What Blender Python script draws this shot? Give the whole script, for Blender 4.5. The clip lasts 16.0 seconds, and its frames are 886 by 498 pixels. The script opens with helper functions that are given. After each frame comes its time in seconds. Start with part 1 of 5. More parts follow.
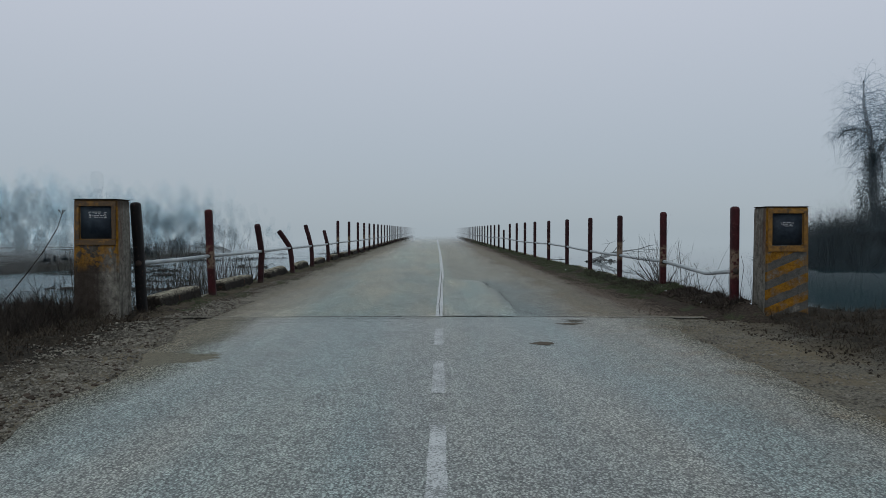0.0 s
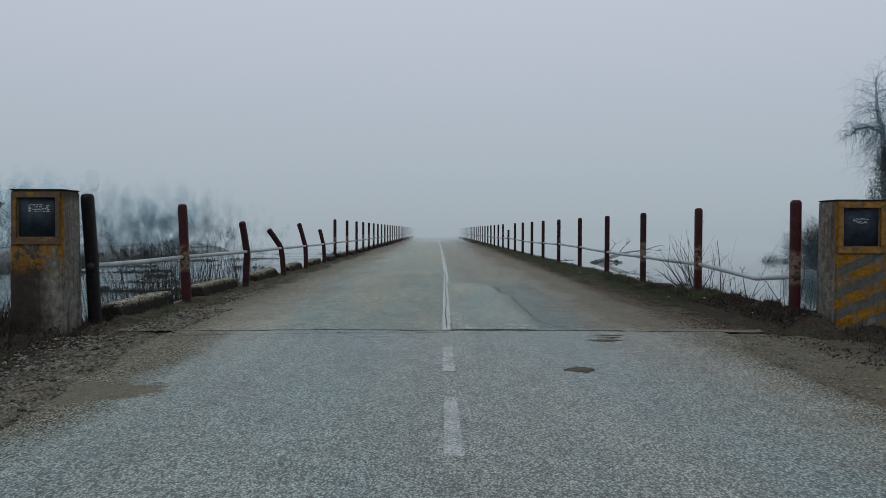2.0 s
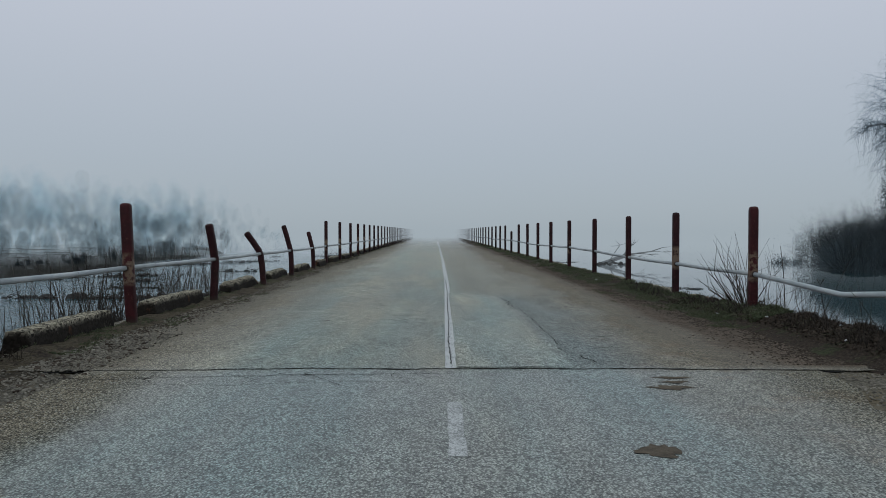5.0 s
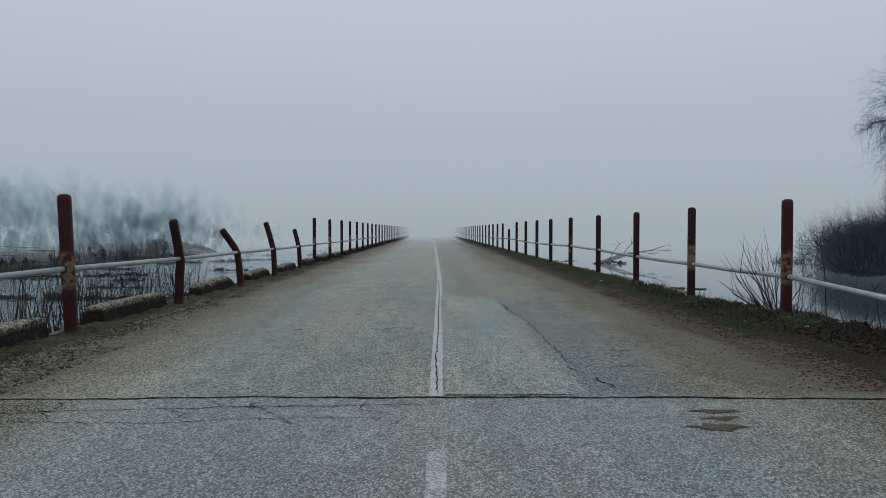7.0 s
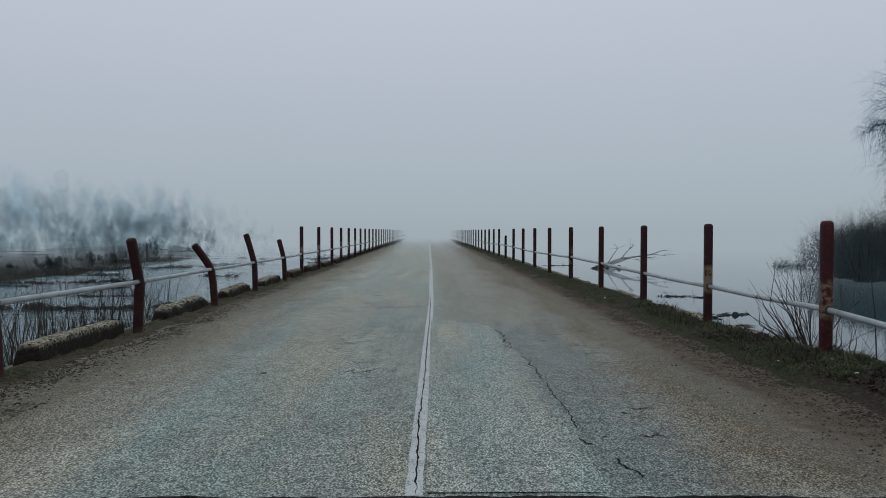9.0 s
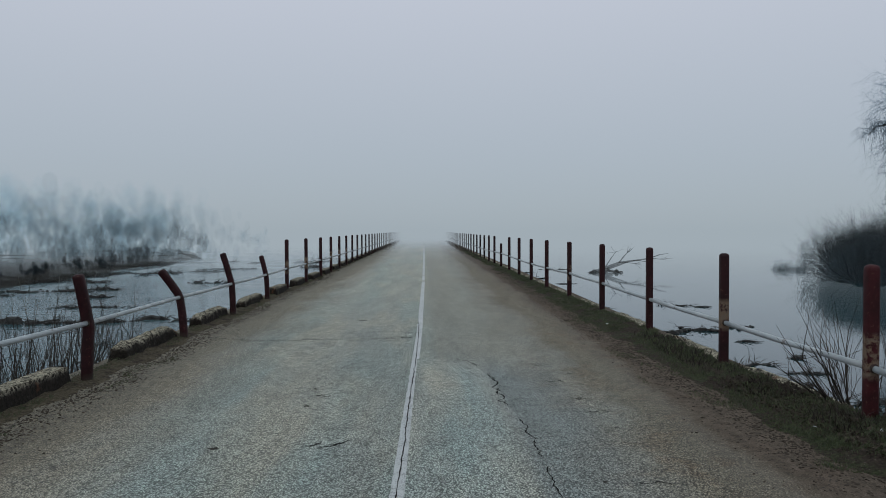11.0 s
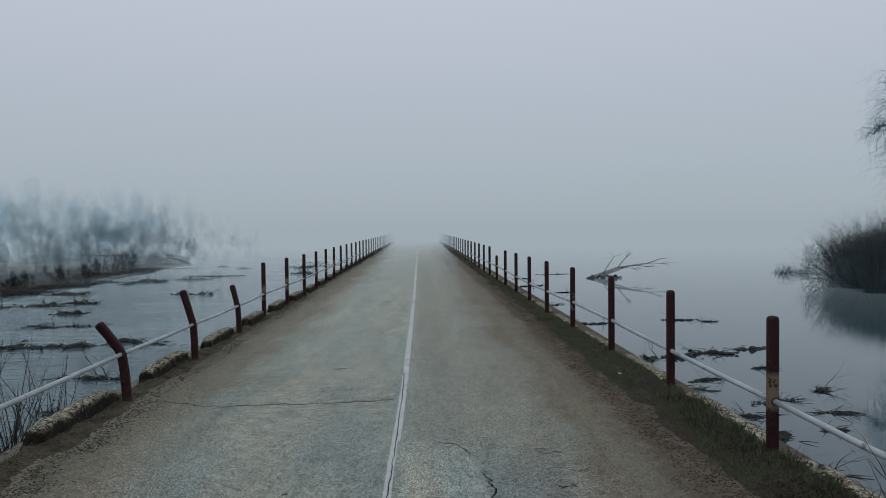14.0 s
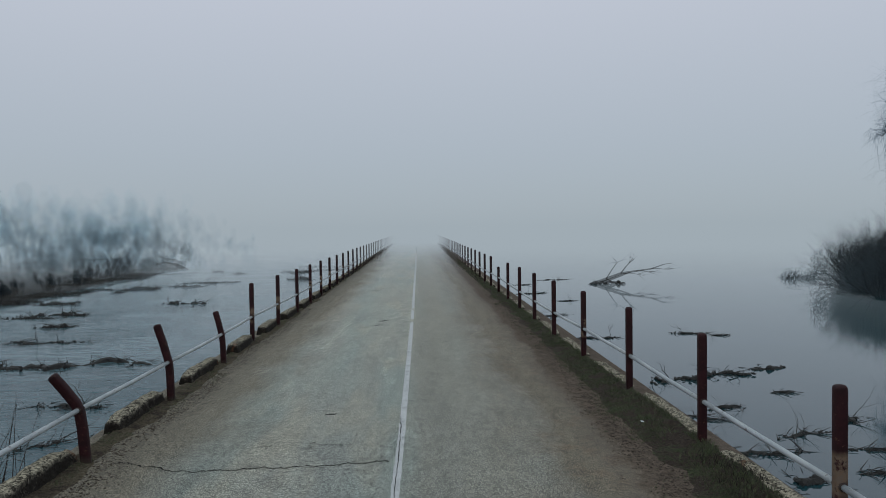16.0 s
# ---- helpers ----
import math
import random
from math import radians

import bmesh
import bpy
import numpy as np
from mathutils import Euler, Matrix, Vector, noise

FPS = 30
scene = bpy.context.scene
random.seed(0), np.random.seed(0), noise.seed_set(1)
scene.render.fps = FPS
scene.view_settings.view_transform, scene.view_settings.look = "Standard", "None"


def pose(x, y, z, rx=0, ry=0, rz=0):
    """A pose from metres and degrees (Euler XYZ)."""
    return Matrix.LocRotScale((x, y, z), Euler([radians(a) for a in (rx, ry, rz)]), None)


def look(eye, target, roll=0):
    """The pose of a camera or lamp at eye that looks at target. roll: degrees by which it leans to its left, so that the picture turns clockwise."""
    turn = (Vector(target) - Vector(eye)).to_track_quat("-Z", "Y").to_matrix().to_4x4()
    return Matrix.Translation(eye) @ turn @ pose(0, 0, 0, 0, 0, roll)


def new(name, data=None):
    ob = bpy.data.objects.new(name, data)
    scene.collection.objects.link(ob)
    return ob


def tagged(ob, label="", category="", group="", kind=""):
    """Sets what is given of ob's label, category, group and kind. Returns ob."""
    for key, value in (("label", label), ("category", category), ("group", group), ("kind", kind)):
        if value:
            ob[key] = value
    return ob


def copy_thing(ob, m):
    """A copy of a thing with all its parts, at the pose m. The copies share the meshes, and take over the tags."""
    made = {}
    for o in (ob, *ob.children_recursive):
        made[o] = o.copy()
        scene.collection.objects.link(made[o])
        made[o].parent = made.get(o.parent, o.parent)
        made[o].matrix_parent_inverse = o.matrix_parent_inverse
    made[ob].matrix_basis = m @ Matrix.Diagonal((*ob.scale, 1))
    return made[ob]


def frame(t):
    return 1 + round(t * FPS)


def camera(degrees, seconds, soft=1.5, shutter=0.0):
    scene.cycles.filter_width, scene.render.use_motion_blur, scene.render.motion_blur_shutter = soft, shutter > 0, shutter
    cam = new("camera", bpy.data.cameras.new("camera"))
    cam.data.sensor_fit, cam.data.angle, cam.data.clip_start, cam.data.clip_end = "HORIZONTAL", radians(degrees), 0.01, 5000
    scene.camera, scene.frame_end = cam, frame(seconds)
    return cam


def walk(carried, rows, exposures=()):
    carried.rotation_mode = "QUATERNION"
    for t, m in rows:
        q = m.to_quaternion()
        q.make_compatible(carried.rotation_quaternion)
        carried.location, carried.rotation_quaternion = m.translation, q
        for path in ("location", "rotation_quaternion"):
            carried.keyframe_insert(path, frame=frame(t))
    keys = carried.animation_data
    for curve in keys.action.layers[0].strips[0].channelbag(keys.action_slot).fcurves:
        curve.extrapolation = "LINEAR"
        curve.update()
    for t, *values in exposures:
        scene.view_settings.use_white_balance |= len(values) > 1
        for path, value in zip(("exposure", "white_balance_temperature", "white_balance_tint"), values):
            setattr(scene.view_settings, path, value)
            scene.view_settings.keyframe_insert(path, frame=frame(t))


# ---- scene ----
cam = camera(62.0, 16.0, soft=0.85)
PATH = [
    (0, (-0.082, 0.077, 1.101), (-0.06, 2.076, 1.049), 0.0),
    (0.5, (-0.078, 0.463, 1.09), (-0.06, 2.462, 1.038), 0.1),
    (1, (-0.098, 0.84, 1.096), (-0.081, 2.839, 1.044), 0.1),
    (1.5, (-0.106, 1.215, 1.085), (-0.09, 3.214, 1.034), 0.1),
    (2, (-0.146, 1.569, 1.065), (-0.126, 3.568, 1.014), 0.1),
    (2.5, (-0.147, 1.927, 1.056), (-0.128, 3.926, 1.006), 0.0),
    (3, (-0.16, 2.264, 1.07), (-0.14, 4.264, 1.02), 0.0),
    (3.5, (-0.173, 2.586, 1.072), (-0.154, 4.585, 1.023), 0.1),
    (4, (-0.176, 2.911, 1.079), (-0.156, 4.91, 1.031), 0.0),
    (6.5, (-0.091, 4.427, 1.118), (-0.063, 6.426, 1.069), 0.0),
    (7, (-0.058, 4.721, 1.07), (-0.027, 6.72, 1.018), 0.0),
    (7.5, (-0.028, 5.003, 1.072), (0.007, 7.002, 1.021), 0.0),
    (8, (-0.004, 5.285, 1.147), (0.032, 7.284, 1.097), -0.0),
    (8.5, (0.014, 5.546, 1.224), (0.054, 7.545, 1.174), -0.0),
    (9, (0.041, 5.812, 1.311), (0.082, 7.811, 1.262), -0.0),
    (11.5, (0.203, 7.086, 1.779), (0.259, 9.085, 1.727), -0.2),
    (12, (0.224, 7.353, 1.843), (0.284, 9.352, 1.794), -0.2),
    (12.5, (0.259, 7.66, 1.961), (0.321, 9.658, 1.907), -0.3),
    (13, (0.273, 7.936, 2.111), (0.339, 9.934, 2.051), -0.5),
    (13.5, (0.308, 8.252, 2.23), (0.374, 10.251, 2.17), -0.5),
    (14, (0.34, 8.568, 2.335), (0.405, 10.566, 2.275), -0.6),
    (14.5, (0.358, 8.859, 2.462), (0.424, 10.857, 2.399), -0.7),
    (15, (0.355, 9.169, 2.531), (0.423, 11.167, 2.474), -0.6),
    (15.5, (0.362, 9.494, 2.642), (0.431, 11.492, 2.583), -0.6),
    (16, (0.357, 9.799, 2.784), (0.425, 11.797, 2.722), -0.8),
]
walk(cam, [(t, look(eye, target, roll)) for t, eye, target, roll in PATH])

scene.cycles.transparent_max_bounces = 110

# ---- light: fog under an overcast sky ----
world = bpy.data.worlds.new("overcast")
scene.world = world
world.use_nodes = True
wn, wl = world.node_tree.nodes, world.node_tree.links
wn.clear()
w_out = wn.new("ShaderNodeOutputWorld")
w_add = wn.new("ShaderNodeAddShader")
w_sky = wn.new("ShaderNodeTexSky")
w_sky.sky_type, w_sky.sun_disc = "NISHITA", False
w_sky.sun_elevation, w_sky.sun_rotation = radians(50), radians(200)
w_bg1, w_bg2 = wn.new("ShaderNodeBackground"), wn.new("ShaderNodeBackground")
w_bg1.inputs["Strength"].default_value = 0.004
w_bg2.inputs["Strength"].default_value = 1.0
w_co, w_sep, w_ramp = wn.new("ShaderNodeTexCoord"), wn.new("ShaderNodeSeparateXYZ"), wn.new("ShaderNodeValToRGB")
FOG = (0.335, 0.394, 0.440)
stops = ((0.0, FOG), (0.10, (0.39, 0.446, 0.508)), (0.30, (0.505, 0.545, 0.625)), (1.0, (0.55, 0.68, 0.73)))
w_ramp.color_ramp.elements[0].color = (*stops[0][1], 1)
w_ramp.color_ramp.elements[1].color = (*stops[-1][1], 1)
for at, c in stops[1:-1]:
    w_ramp.color_ramp.elements.new(at).color = (*c, 1)
wl.new(w_co.outputs["Generated"], w_sep.inputs[0])
wl.new(w_sep.outputs["Z"], w_ramp.inputs[0])
wl.new(w_ramp.outputs[0], w_bg2.inputs[0])
wl.new(w_sky.outputs[0], w_bg1.inputs[0])
wl.new(w_bg1.outputs[0], w_add.inputs[0])
wl.new(w_bg2.outputs[0], w_add.inputs[1])
wl.new(w_add.outputs[0], w_out.inputs[0])

sun = new("sun", bpy.data.lights.new("sun", "SUN"))
sun.data.energy, sun.data.angle, sun.data.color = 0.5, radians(70), (1.0, 0.98, 0.94)
sun.matrix_world = look((0, 0, 30), (8, 20, 0))

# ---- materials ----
def fog_fade_group():
    """Fog put into the materials: the share of a surface made clear, by its distance from the bridge head; it is
    thicker aloft.
    """
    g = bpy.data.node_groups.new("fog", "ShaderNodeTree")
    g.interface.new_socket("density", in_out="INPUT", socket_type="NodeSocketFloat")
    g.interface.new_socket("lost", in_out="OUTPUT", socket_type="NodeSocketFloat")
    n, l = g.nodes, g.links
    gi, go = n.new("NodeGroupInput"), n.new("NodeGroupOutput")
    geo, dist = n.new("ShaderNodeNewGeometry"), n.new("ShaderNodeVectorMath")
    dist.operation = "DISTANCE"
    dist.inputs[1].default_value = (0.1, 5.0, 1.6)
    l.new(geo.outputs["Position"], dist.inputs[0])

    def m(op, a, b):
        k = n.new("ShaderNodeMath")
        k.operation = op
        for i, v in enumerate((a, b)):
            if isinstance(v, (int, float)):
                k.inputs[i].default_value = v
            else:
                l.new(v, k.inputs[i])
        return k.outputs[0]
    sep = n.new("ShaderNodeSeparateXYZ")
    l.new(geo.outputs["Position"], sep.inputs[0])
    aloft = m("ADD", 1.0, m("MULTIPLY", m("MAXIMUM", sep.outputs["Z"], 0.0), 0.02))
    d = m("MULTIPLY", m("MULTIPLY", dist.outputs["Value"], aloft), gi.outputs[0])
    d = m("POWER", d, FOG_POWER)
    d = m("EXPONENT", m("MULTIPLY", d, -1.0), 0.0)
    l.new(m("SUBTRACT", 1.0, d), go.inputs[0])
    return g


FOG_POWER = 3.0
FOG_FADE = fog_fade_group()


class Mat:
    """A node material with a few short hands; the fog is mixed in at the end, as transparency."""

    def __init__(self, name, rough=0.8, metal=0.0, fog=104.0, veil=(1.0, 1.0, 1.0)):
        self.m = bpy.data.materials.new(name)
        self.m.use_nodes = True
        self.n, self.l = self.m.node_tree.nodes, self.m.node_tree.links
        self.b = self.n["Principled BSDF"]
        self.b.inputs["Roughness"].default_value = rough
        self.b.inputs["Metallic"].default_value = metal
        self.geo = self.n.new("ShaderNodeNewGeometry")
        self.pos = self.geo.outputs["Position"]
        out = self.n["Material Output"]
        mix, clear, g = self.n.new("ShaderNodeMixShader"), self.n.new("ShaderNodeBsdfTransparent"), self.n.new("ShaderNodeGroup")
        g.node_tree = FOG_FADE
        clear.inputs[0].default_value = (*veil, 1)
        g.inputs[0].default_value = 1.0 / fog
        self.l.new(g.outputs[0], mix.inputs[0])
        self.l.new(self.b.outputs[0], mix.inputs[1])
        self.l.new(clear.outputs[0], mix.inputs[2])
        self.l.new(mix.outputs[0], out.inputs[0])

    def put(self, v, socket):
        if isinstance(v, (int, float)):
            socket.default_value = v
        elif isinstance(v, tuple):
            socket.default_value = (*v, 1) if len(v) == 3 and socket.type == "RGBA" else v
        else:
            self.l.new(v, socket)

    def noise(self, scale, detail=4, rough=0.6, co=None, stretch=None, dist=0.0):
        k = self.n.new("ShaderNodeTexNoise")
        k.inputs["Scale"].default_value, k.inputs["Detail"].default_value, k.inputs["Roughness"].default_value = scale, detail, rough
        k.inputs["Distortion"].default_value = dist
        co = co or self.pos
        if stretch:
            v = self.n.new("ShaderNodeVectorMath")
            v.operation = "MULTIPLY"
            v.inputs[1].default_value = stretch
            self.l.new(co, v.inputs[0])
            co = v.outputs[0]
        self.l.new(co, k.inputs["Vector"])
        return k.outputs["Fac"]

    def cells(self, scale, out="Distance", co=None, feature="F1"):
        k = self.n.new("ShaderNodeTexVoronoi")
        k.feature = feature
        k.inputs["Scale"].default_value = scale
        self.l.new(co or self.pos, k.inputs["Vector"])
        return k.outputs[out]

    def step(self, v, a, b, lo=0.0, hi=1.0):
        k = self.n.new("ShaderNodeMapRange")
        self.put(v, k.inputs[0])
        for i, x in enumerate((a, b, lo, hi)):
            self.put(x, k.inputs[i + 1])
        return k.outputs[0]

    def math(self, op, a, b=0.0):
        k = self.n.new("ShaderNodeMath")
        k.operation = op
        self.put(a, k.inputs[0])
        self.put(b, k.inputs[1])
        return k.outputs[0]

    def mix(self, f, a, b, how="MIX"):
        k = self.n.new("ShaderNodeMix")
        k.data_type, k.blend_type = "RGBA", how
        self.put(f, k.inputs[0])
        self.put(a, k.inputs[6])
        self.put(b, k.inputs[7])
        return k.outputs[2]

    def xyz(self, v=None):
        k = self.n.new("ShaderNodeSeparateXYZ")
        self.l.new(v or self.pos, k.inputs[0])
        return k.outputs

    def local(self):
        return self.n.new("ShaderNodeTexCoord").outputs["Object"]

    def random(self):
        return self.n.new("ShaderNodeObjectInfo").outputs["Random"]

    def island(self):
        return self.geo.outputs["Random Per Island"]

    def colour(self, c):
        self.put(c, self.b.inputs["Base Color"])

    def bump(self, h, strength=0.5, distance=0.01):
        k = self.n.new("ShaderNodeBump")
        k.inputs["Strength"].default_value, k.inputs["Distance"].default_value = strength, distance
        self.put(h, k.inputs["Height"])
        self.l.new(k.outputs[0], self.b.inputs["Normal"])


def make_asphalt(name, tone):
    """Surface dressing of stone chippings: teal-grey wheel tracks, tan dust, brown earth along the grassy side of the deck."""
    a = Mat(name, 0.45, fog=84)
    x, y, z = a.xyz()
    flat = a.n.new("ShaderNodeVectorMath")
    flat.operation = "MULTIPLY"
    flat.inputs[1].default_value = (1.0, 0.7, 1.0)
    a.l.new(a.pos, flat.inputs[0])
    flat = flat.outputs[0]

    def bw(c):
        k = a.n.new("ShaderNodeRGBToBW")
        a.l.new(c, k.inputs[0])
        return k.outputs[0]

    def grey(v):
        k = a.n.new("ShaderNodeCombineColor")
        for i in range(3):
            a.l.new(v, k.inputs[i])
        return k.outputs[0]

    # single chippings, each with its own tone, dark gaps between them
    pick = bw(a.cells(92.0, "Color", flat))
    near = a.cells(92.0, "Distance", flat)
    pale = a.math("MULTIPLY", a.step(bw(a.cells(66.0, "Color", flat)), 0.58, 0.70), a.step(a.cells(66.0, "Distance", flat), 0.42, 0.26))
    body = a.step(pick, 0.22, 0.62, 0.30, 1.15)
    gap = a.step(near, 0.34, 0.62, 1.0, 0.38)
    small = a.step(a.noise(120, 3, 0.8, flat), 0.34, 0.66, 0.50, 1.50)
    on_deck = a.step(y, 9.2, 9.6)
    wob = a.math("SUBTRACT", a.noise(0.8, 5, 0.6, stretch=(1.0, 0.45, 1.0)), 0.5)
    wx = a.math("ADD", x, a.math("MULTIPLY", wob, 1.6))
    # wheel tracks and dust between them
    track = a.step(a.noise(0.50, 3, 0.5, stretch=(1.9, 0.16, 1.0)), 0.44, 0.57)
    base = a.mix(a.math("MULTIPLY", track, 0.8), tone, (tone[0] * 0.86, tone[1] * 1.02, tone[2] * 1.06))
    dust = a.step(a.noise(0.75, 4, 0.55, stretch=(1.4, 0.25, 1.0)), 0.44, 0.62, 0.0, 0.75)
    dust = a.math("MULTIPLY", dust, a.step(on_deck, 0, 1, 0.40, 0.85))
    # tan dust, raised with distance to lift the far deck's brightness too
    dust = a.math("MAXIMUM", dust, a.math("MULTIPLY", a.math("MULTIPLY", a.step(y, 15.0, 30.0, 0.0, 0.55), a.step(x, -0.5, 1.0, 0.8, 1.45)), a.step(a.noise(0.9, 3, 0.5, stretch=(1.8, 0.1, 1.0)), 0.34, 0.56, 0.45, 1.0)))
    tan = (tone[0] * 1.52, tone[1] * 1.30, tone[2] * 1.12)
    base = a.mix(dust, base, tan)
    base = a.mix(a.math("MULTIPLY", a.step(a.noise(1.7, 5, 0.65), 0.54, 0.70), 0.35), base, (0.095, 0.088, 0.080))
    base = a.mix(on_deck, base, a.mix(1.0, base, (1.15, 1.14, 1.09), "MULTIPLY"))
    # far deck brightened by distance: haze and grazing sheen put into the colour
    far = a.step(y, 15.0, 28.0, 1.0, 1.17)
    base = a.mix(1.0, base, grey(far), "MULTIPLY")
    # the worn strip of older asphalt beside the patch
    worn = a.math("MULTIPLY", a.step(a.math("ABSOLUTE", a.math("SUBTRACT", a.math("ADD", x, a.math("MULTIPLY", wob, 0.25)), 1.32)), 0.46, 0.30), a.math("MULTIPLY", on_deck, a.step(y, 18.0, 15.5)))
    base = a.mix(a.math("MULTIPLY", worn, 0.8), base, (tone[0] * 0.72, tone[1] * 0.78, tone[2] * 0.82))
    # one lane is browner past the patch
    lane = a.math("MULTIPLY", a.step(a.math("ADD", x, a.math("MULTIPLY", wob, 0.3)), 0.10, 0.40), a.step(a.math("ADD", y, a.math("MULTIPLY", wob, 2.0)), 15.8, 17.2))
    base = a.mix(a.math("MULTIPLY", lane, 0.7), base, (tone[0] * 1.06, tone[1] * 0.93, tone[2] * 0.80))
    # sand along both sides
    left = a.step(wx, -1.75, -2.75)
    right = a.step(wx, 1.25, 2.1)
    sand = a.math("MULTIPLY", a.math("MAXIMUM", left, right), a.step(on_deck, 0, 1, 0.25, 0.85))
    base = a.mix(sand, base, a.mix(a.step(x, -0.3, 0.3), (0.225, 0.186, 0.134), (0.180, 0.143, 0.098)))
    rusty = a.math("MULTIPLY", a.step(a.noise(2.2, 4, 0.6), 0.52, 0.66), right)
    base = a.mix(a.math("MULTIPLY", rusty, 0.5), base, (0.185, 0.120, 0.072))
    ex = a.math("ADD", x, a.math("SUBTRACT", a.math("MULTIPLY", wob, 0.9), a.step(y, 11.0, 20.0, 0.0, 0.2)))
    earth = a.math("MULTIPLY", a.step(ex, 2.15, 2.75), on_deck)
    base = a.mix(a.math("MULTIPLY", earth, 0.88), base, a.mix(a.step(a.noise(9, 4), 0.35, 0.65), (0.056, 0.041, 0.033), (0.110, 0.082, 0.066)))
    rim = a.math("MULTIPLY", a.step(a.math("ADD", x, a.math("ADD", a.math("MULTIPLY", wob, 0.8), a.step(y, 15.0, 19.0, -0.22, 0.0))), -2.85, -3.35), on_deck)
    base = a.mix(a.math("MULTIPLY", rim, 0.75), base, a.mix(a.step(a.noise(16, 4, 0.7), 0.38, 0.62), (0.050, 0.042, 0.033), (0.165, 0.138, 0.102)))
    # sand washed over the edges of the approach, and one long tongue of it
    off = a.math("SUBTRACT", 1.0, on_deck)
    sx = a.math("ADD", x, a.math("MULTIPLY", wob, 1.0))
    spill = a.math("MULTIPLY", a.math("MAXIMUM", a.step(sx, -2.05, -2.5), a.step(sx, 2.1, 2.7)), off)
    du, dv = a.math("DIVIDE", a.math("ADD", x, 2.5), 0.62), a.math("DIVIDE", a.math("SUBTRACT", y, 6.45), 0.36)
    tongue = a.math("ADD", a.math("SQRT", a.math("ADD", a.math("MULTIPLY", du, du), a.math("MULTIPLY", dv, dv))), a.math("MULTIPLY", a.math("SUBTRACT", a.noise(4.0, 5, 0.65), 0.5), 1.6))
    tongue = a.step(tongue, 1.0, 0.80)
    spill = a.math("MAXIMUM", spill, tongue)
    base = a.mix(a.math("MULTIPLY", spill, 0.8), base, a.mix(tongue, (0.205, 0.172, 0.124), (0.112, 0.086, 0.054)))
    soft = a.math("MAXIMUM", a.math("MULTIPLY", earth, 0.85), a.math("MAXIMUM", a.math("MULTIPLY", tongue, 0.8), a.math("MULTIPLY", rim, 0.5)))
    hard = a.math("SUBTRACT", 1.0, soft)
    g = a.math("MULTIPLY", a.math("MULTIPLY", body, gap), small)
    g = a.math("ADD", a.math("MULTIPLY", g, hard), a.math("MULTIPLY", soft, a.math("MULTIPLY", small, 0.75)))
    mott = a.math("MULTIPLY", a.step(a.noise(6.0, 6, 0.75, flat), 0.32, 0.68, 0.80, 1.20), a.step(a.noise(2.4, 5, 0.7, stretch=(1.0, 0.12, 1.0)), 0.35, 0.65, 0.90, 1.10))
    c = a.mix(1.0, base, grey(a.math("MULTIPLY", a.math("MULTIPLY", g, mott), 1.32)), "MULTIPLY")
    stone = a.mix(a.math("MAXIMUM", sand, a.math("MULTIPLY", dust, 0.6)), (0.47, 0.48, 0.465), (0.44, 0.385, 0.29))
    c = a.mix(a.math("MULTIPLY", pale, a.math("MULTIPLY", hard, 0.72)), c, stone)
    pit = a.math("MULTIPLY", a.step(a.cells(34.0, "Distance", flat), 0.26, 0.17), a.step(a.noise(7, 3), 0.47, 0.55))
    c = a.mix(a.math("MULTIPLY", pit, 0.8), c, (0.025, 0.024, 0.022))
    dry = a.math("MAXIMUM", a.math("MULTIPLY", sand, 0.6), a.math("MAXIMUM", soft, spill))
    dry = a.math("MAXIMUM", dry, a.math("MULTIPLY", on_deck, 0.35))
    a.put(a.step(dry, 0.0, 0.8, 0.42, 0.95), a.b.inputs["Roughness"])
    a.put(a.step(dry, 0.0, 0.8, 0.46, 0.08), a.b.inputs["Specular IOR Level"])
    a.colour(c)
    a.bump(a.math("ADD", a.math("MULTIPLY", g, hard), a.math("MULTIPLY", pit, -0.8)), 0.5, 0.009)
    return a.m


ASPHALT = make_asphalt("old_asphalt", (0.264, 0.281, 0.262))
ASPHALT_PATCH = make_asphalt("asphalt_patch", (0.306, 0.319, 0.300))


def make_gravel():
    a = Mat("gravel_earth", 0.95)
    a.put(0.1, a.b.inputs["Specular IOR Level"])
    grit = a.step(a.noise(45, 4, 0.7), 0.3, 0.7)
    c = a.mix(grit, (0.045, 0.040, 0.034), (0.25, 0.225, 0.18))
    big = a.step(a.noise(1.1, 4), 0.4, 0.62)
    c = a.mix(a.math("MULTIPLY", big, 0.6), c, (0.17, 0.128, 0.075))
    x, y, z = a.xyz()
    far = a.step(a.math("ADD", a.math("MAXIMUM", a.math("SUBTRACT", x, 0.5), a.math("MULTIPLY", x, -1.0)), a.math("MULTIPLY", a.noise(1.5, 4), 1.2)), 3.4, 4.2)
    c = a.mix(a.math("MULTIPLY", far, 0.9), c, a.mix(a.step(a.noise(20, 4), 0.4, 0.65), (0.010, 0.009, 0.008), (0.045, 0.036, 0.028)))
    a.colour(c)
    a.bump(a.math("ADD", grit, a.noise(14, 4)), 0.8, 0.02)
    return a.m


GRAVEL = make_gravel()


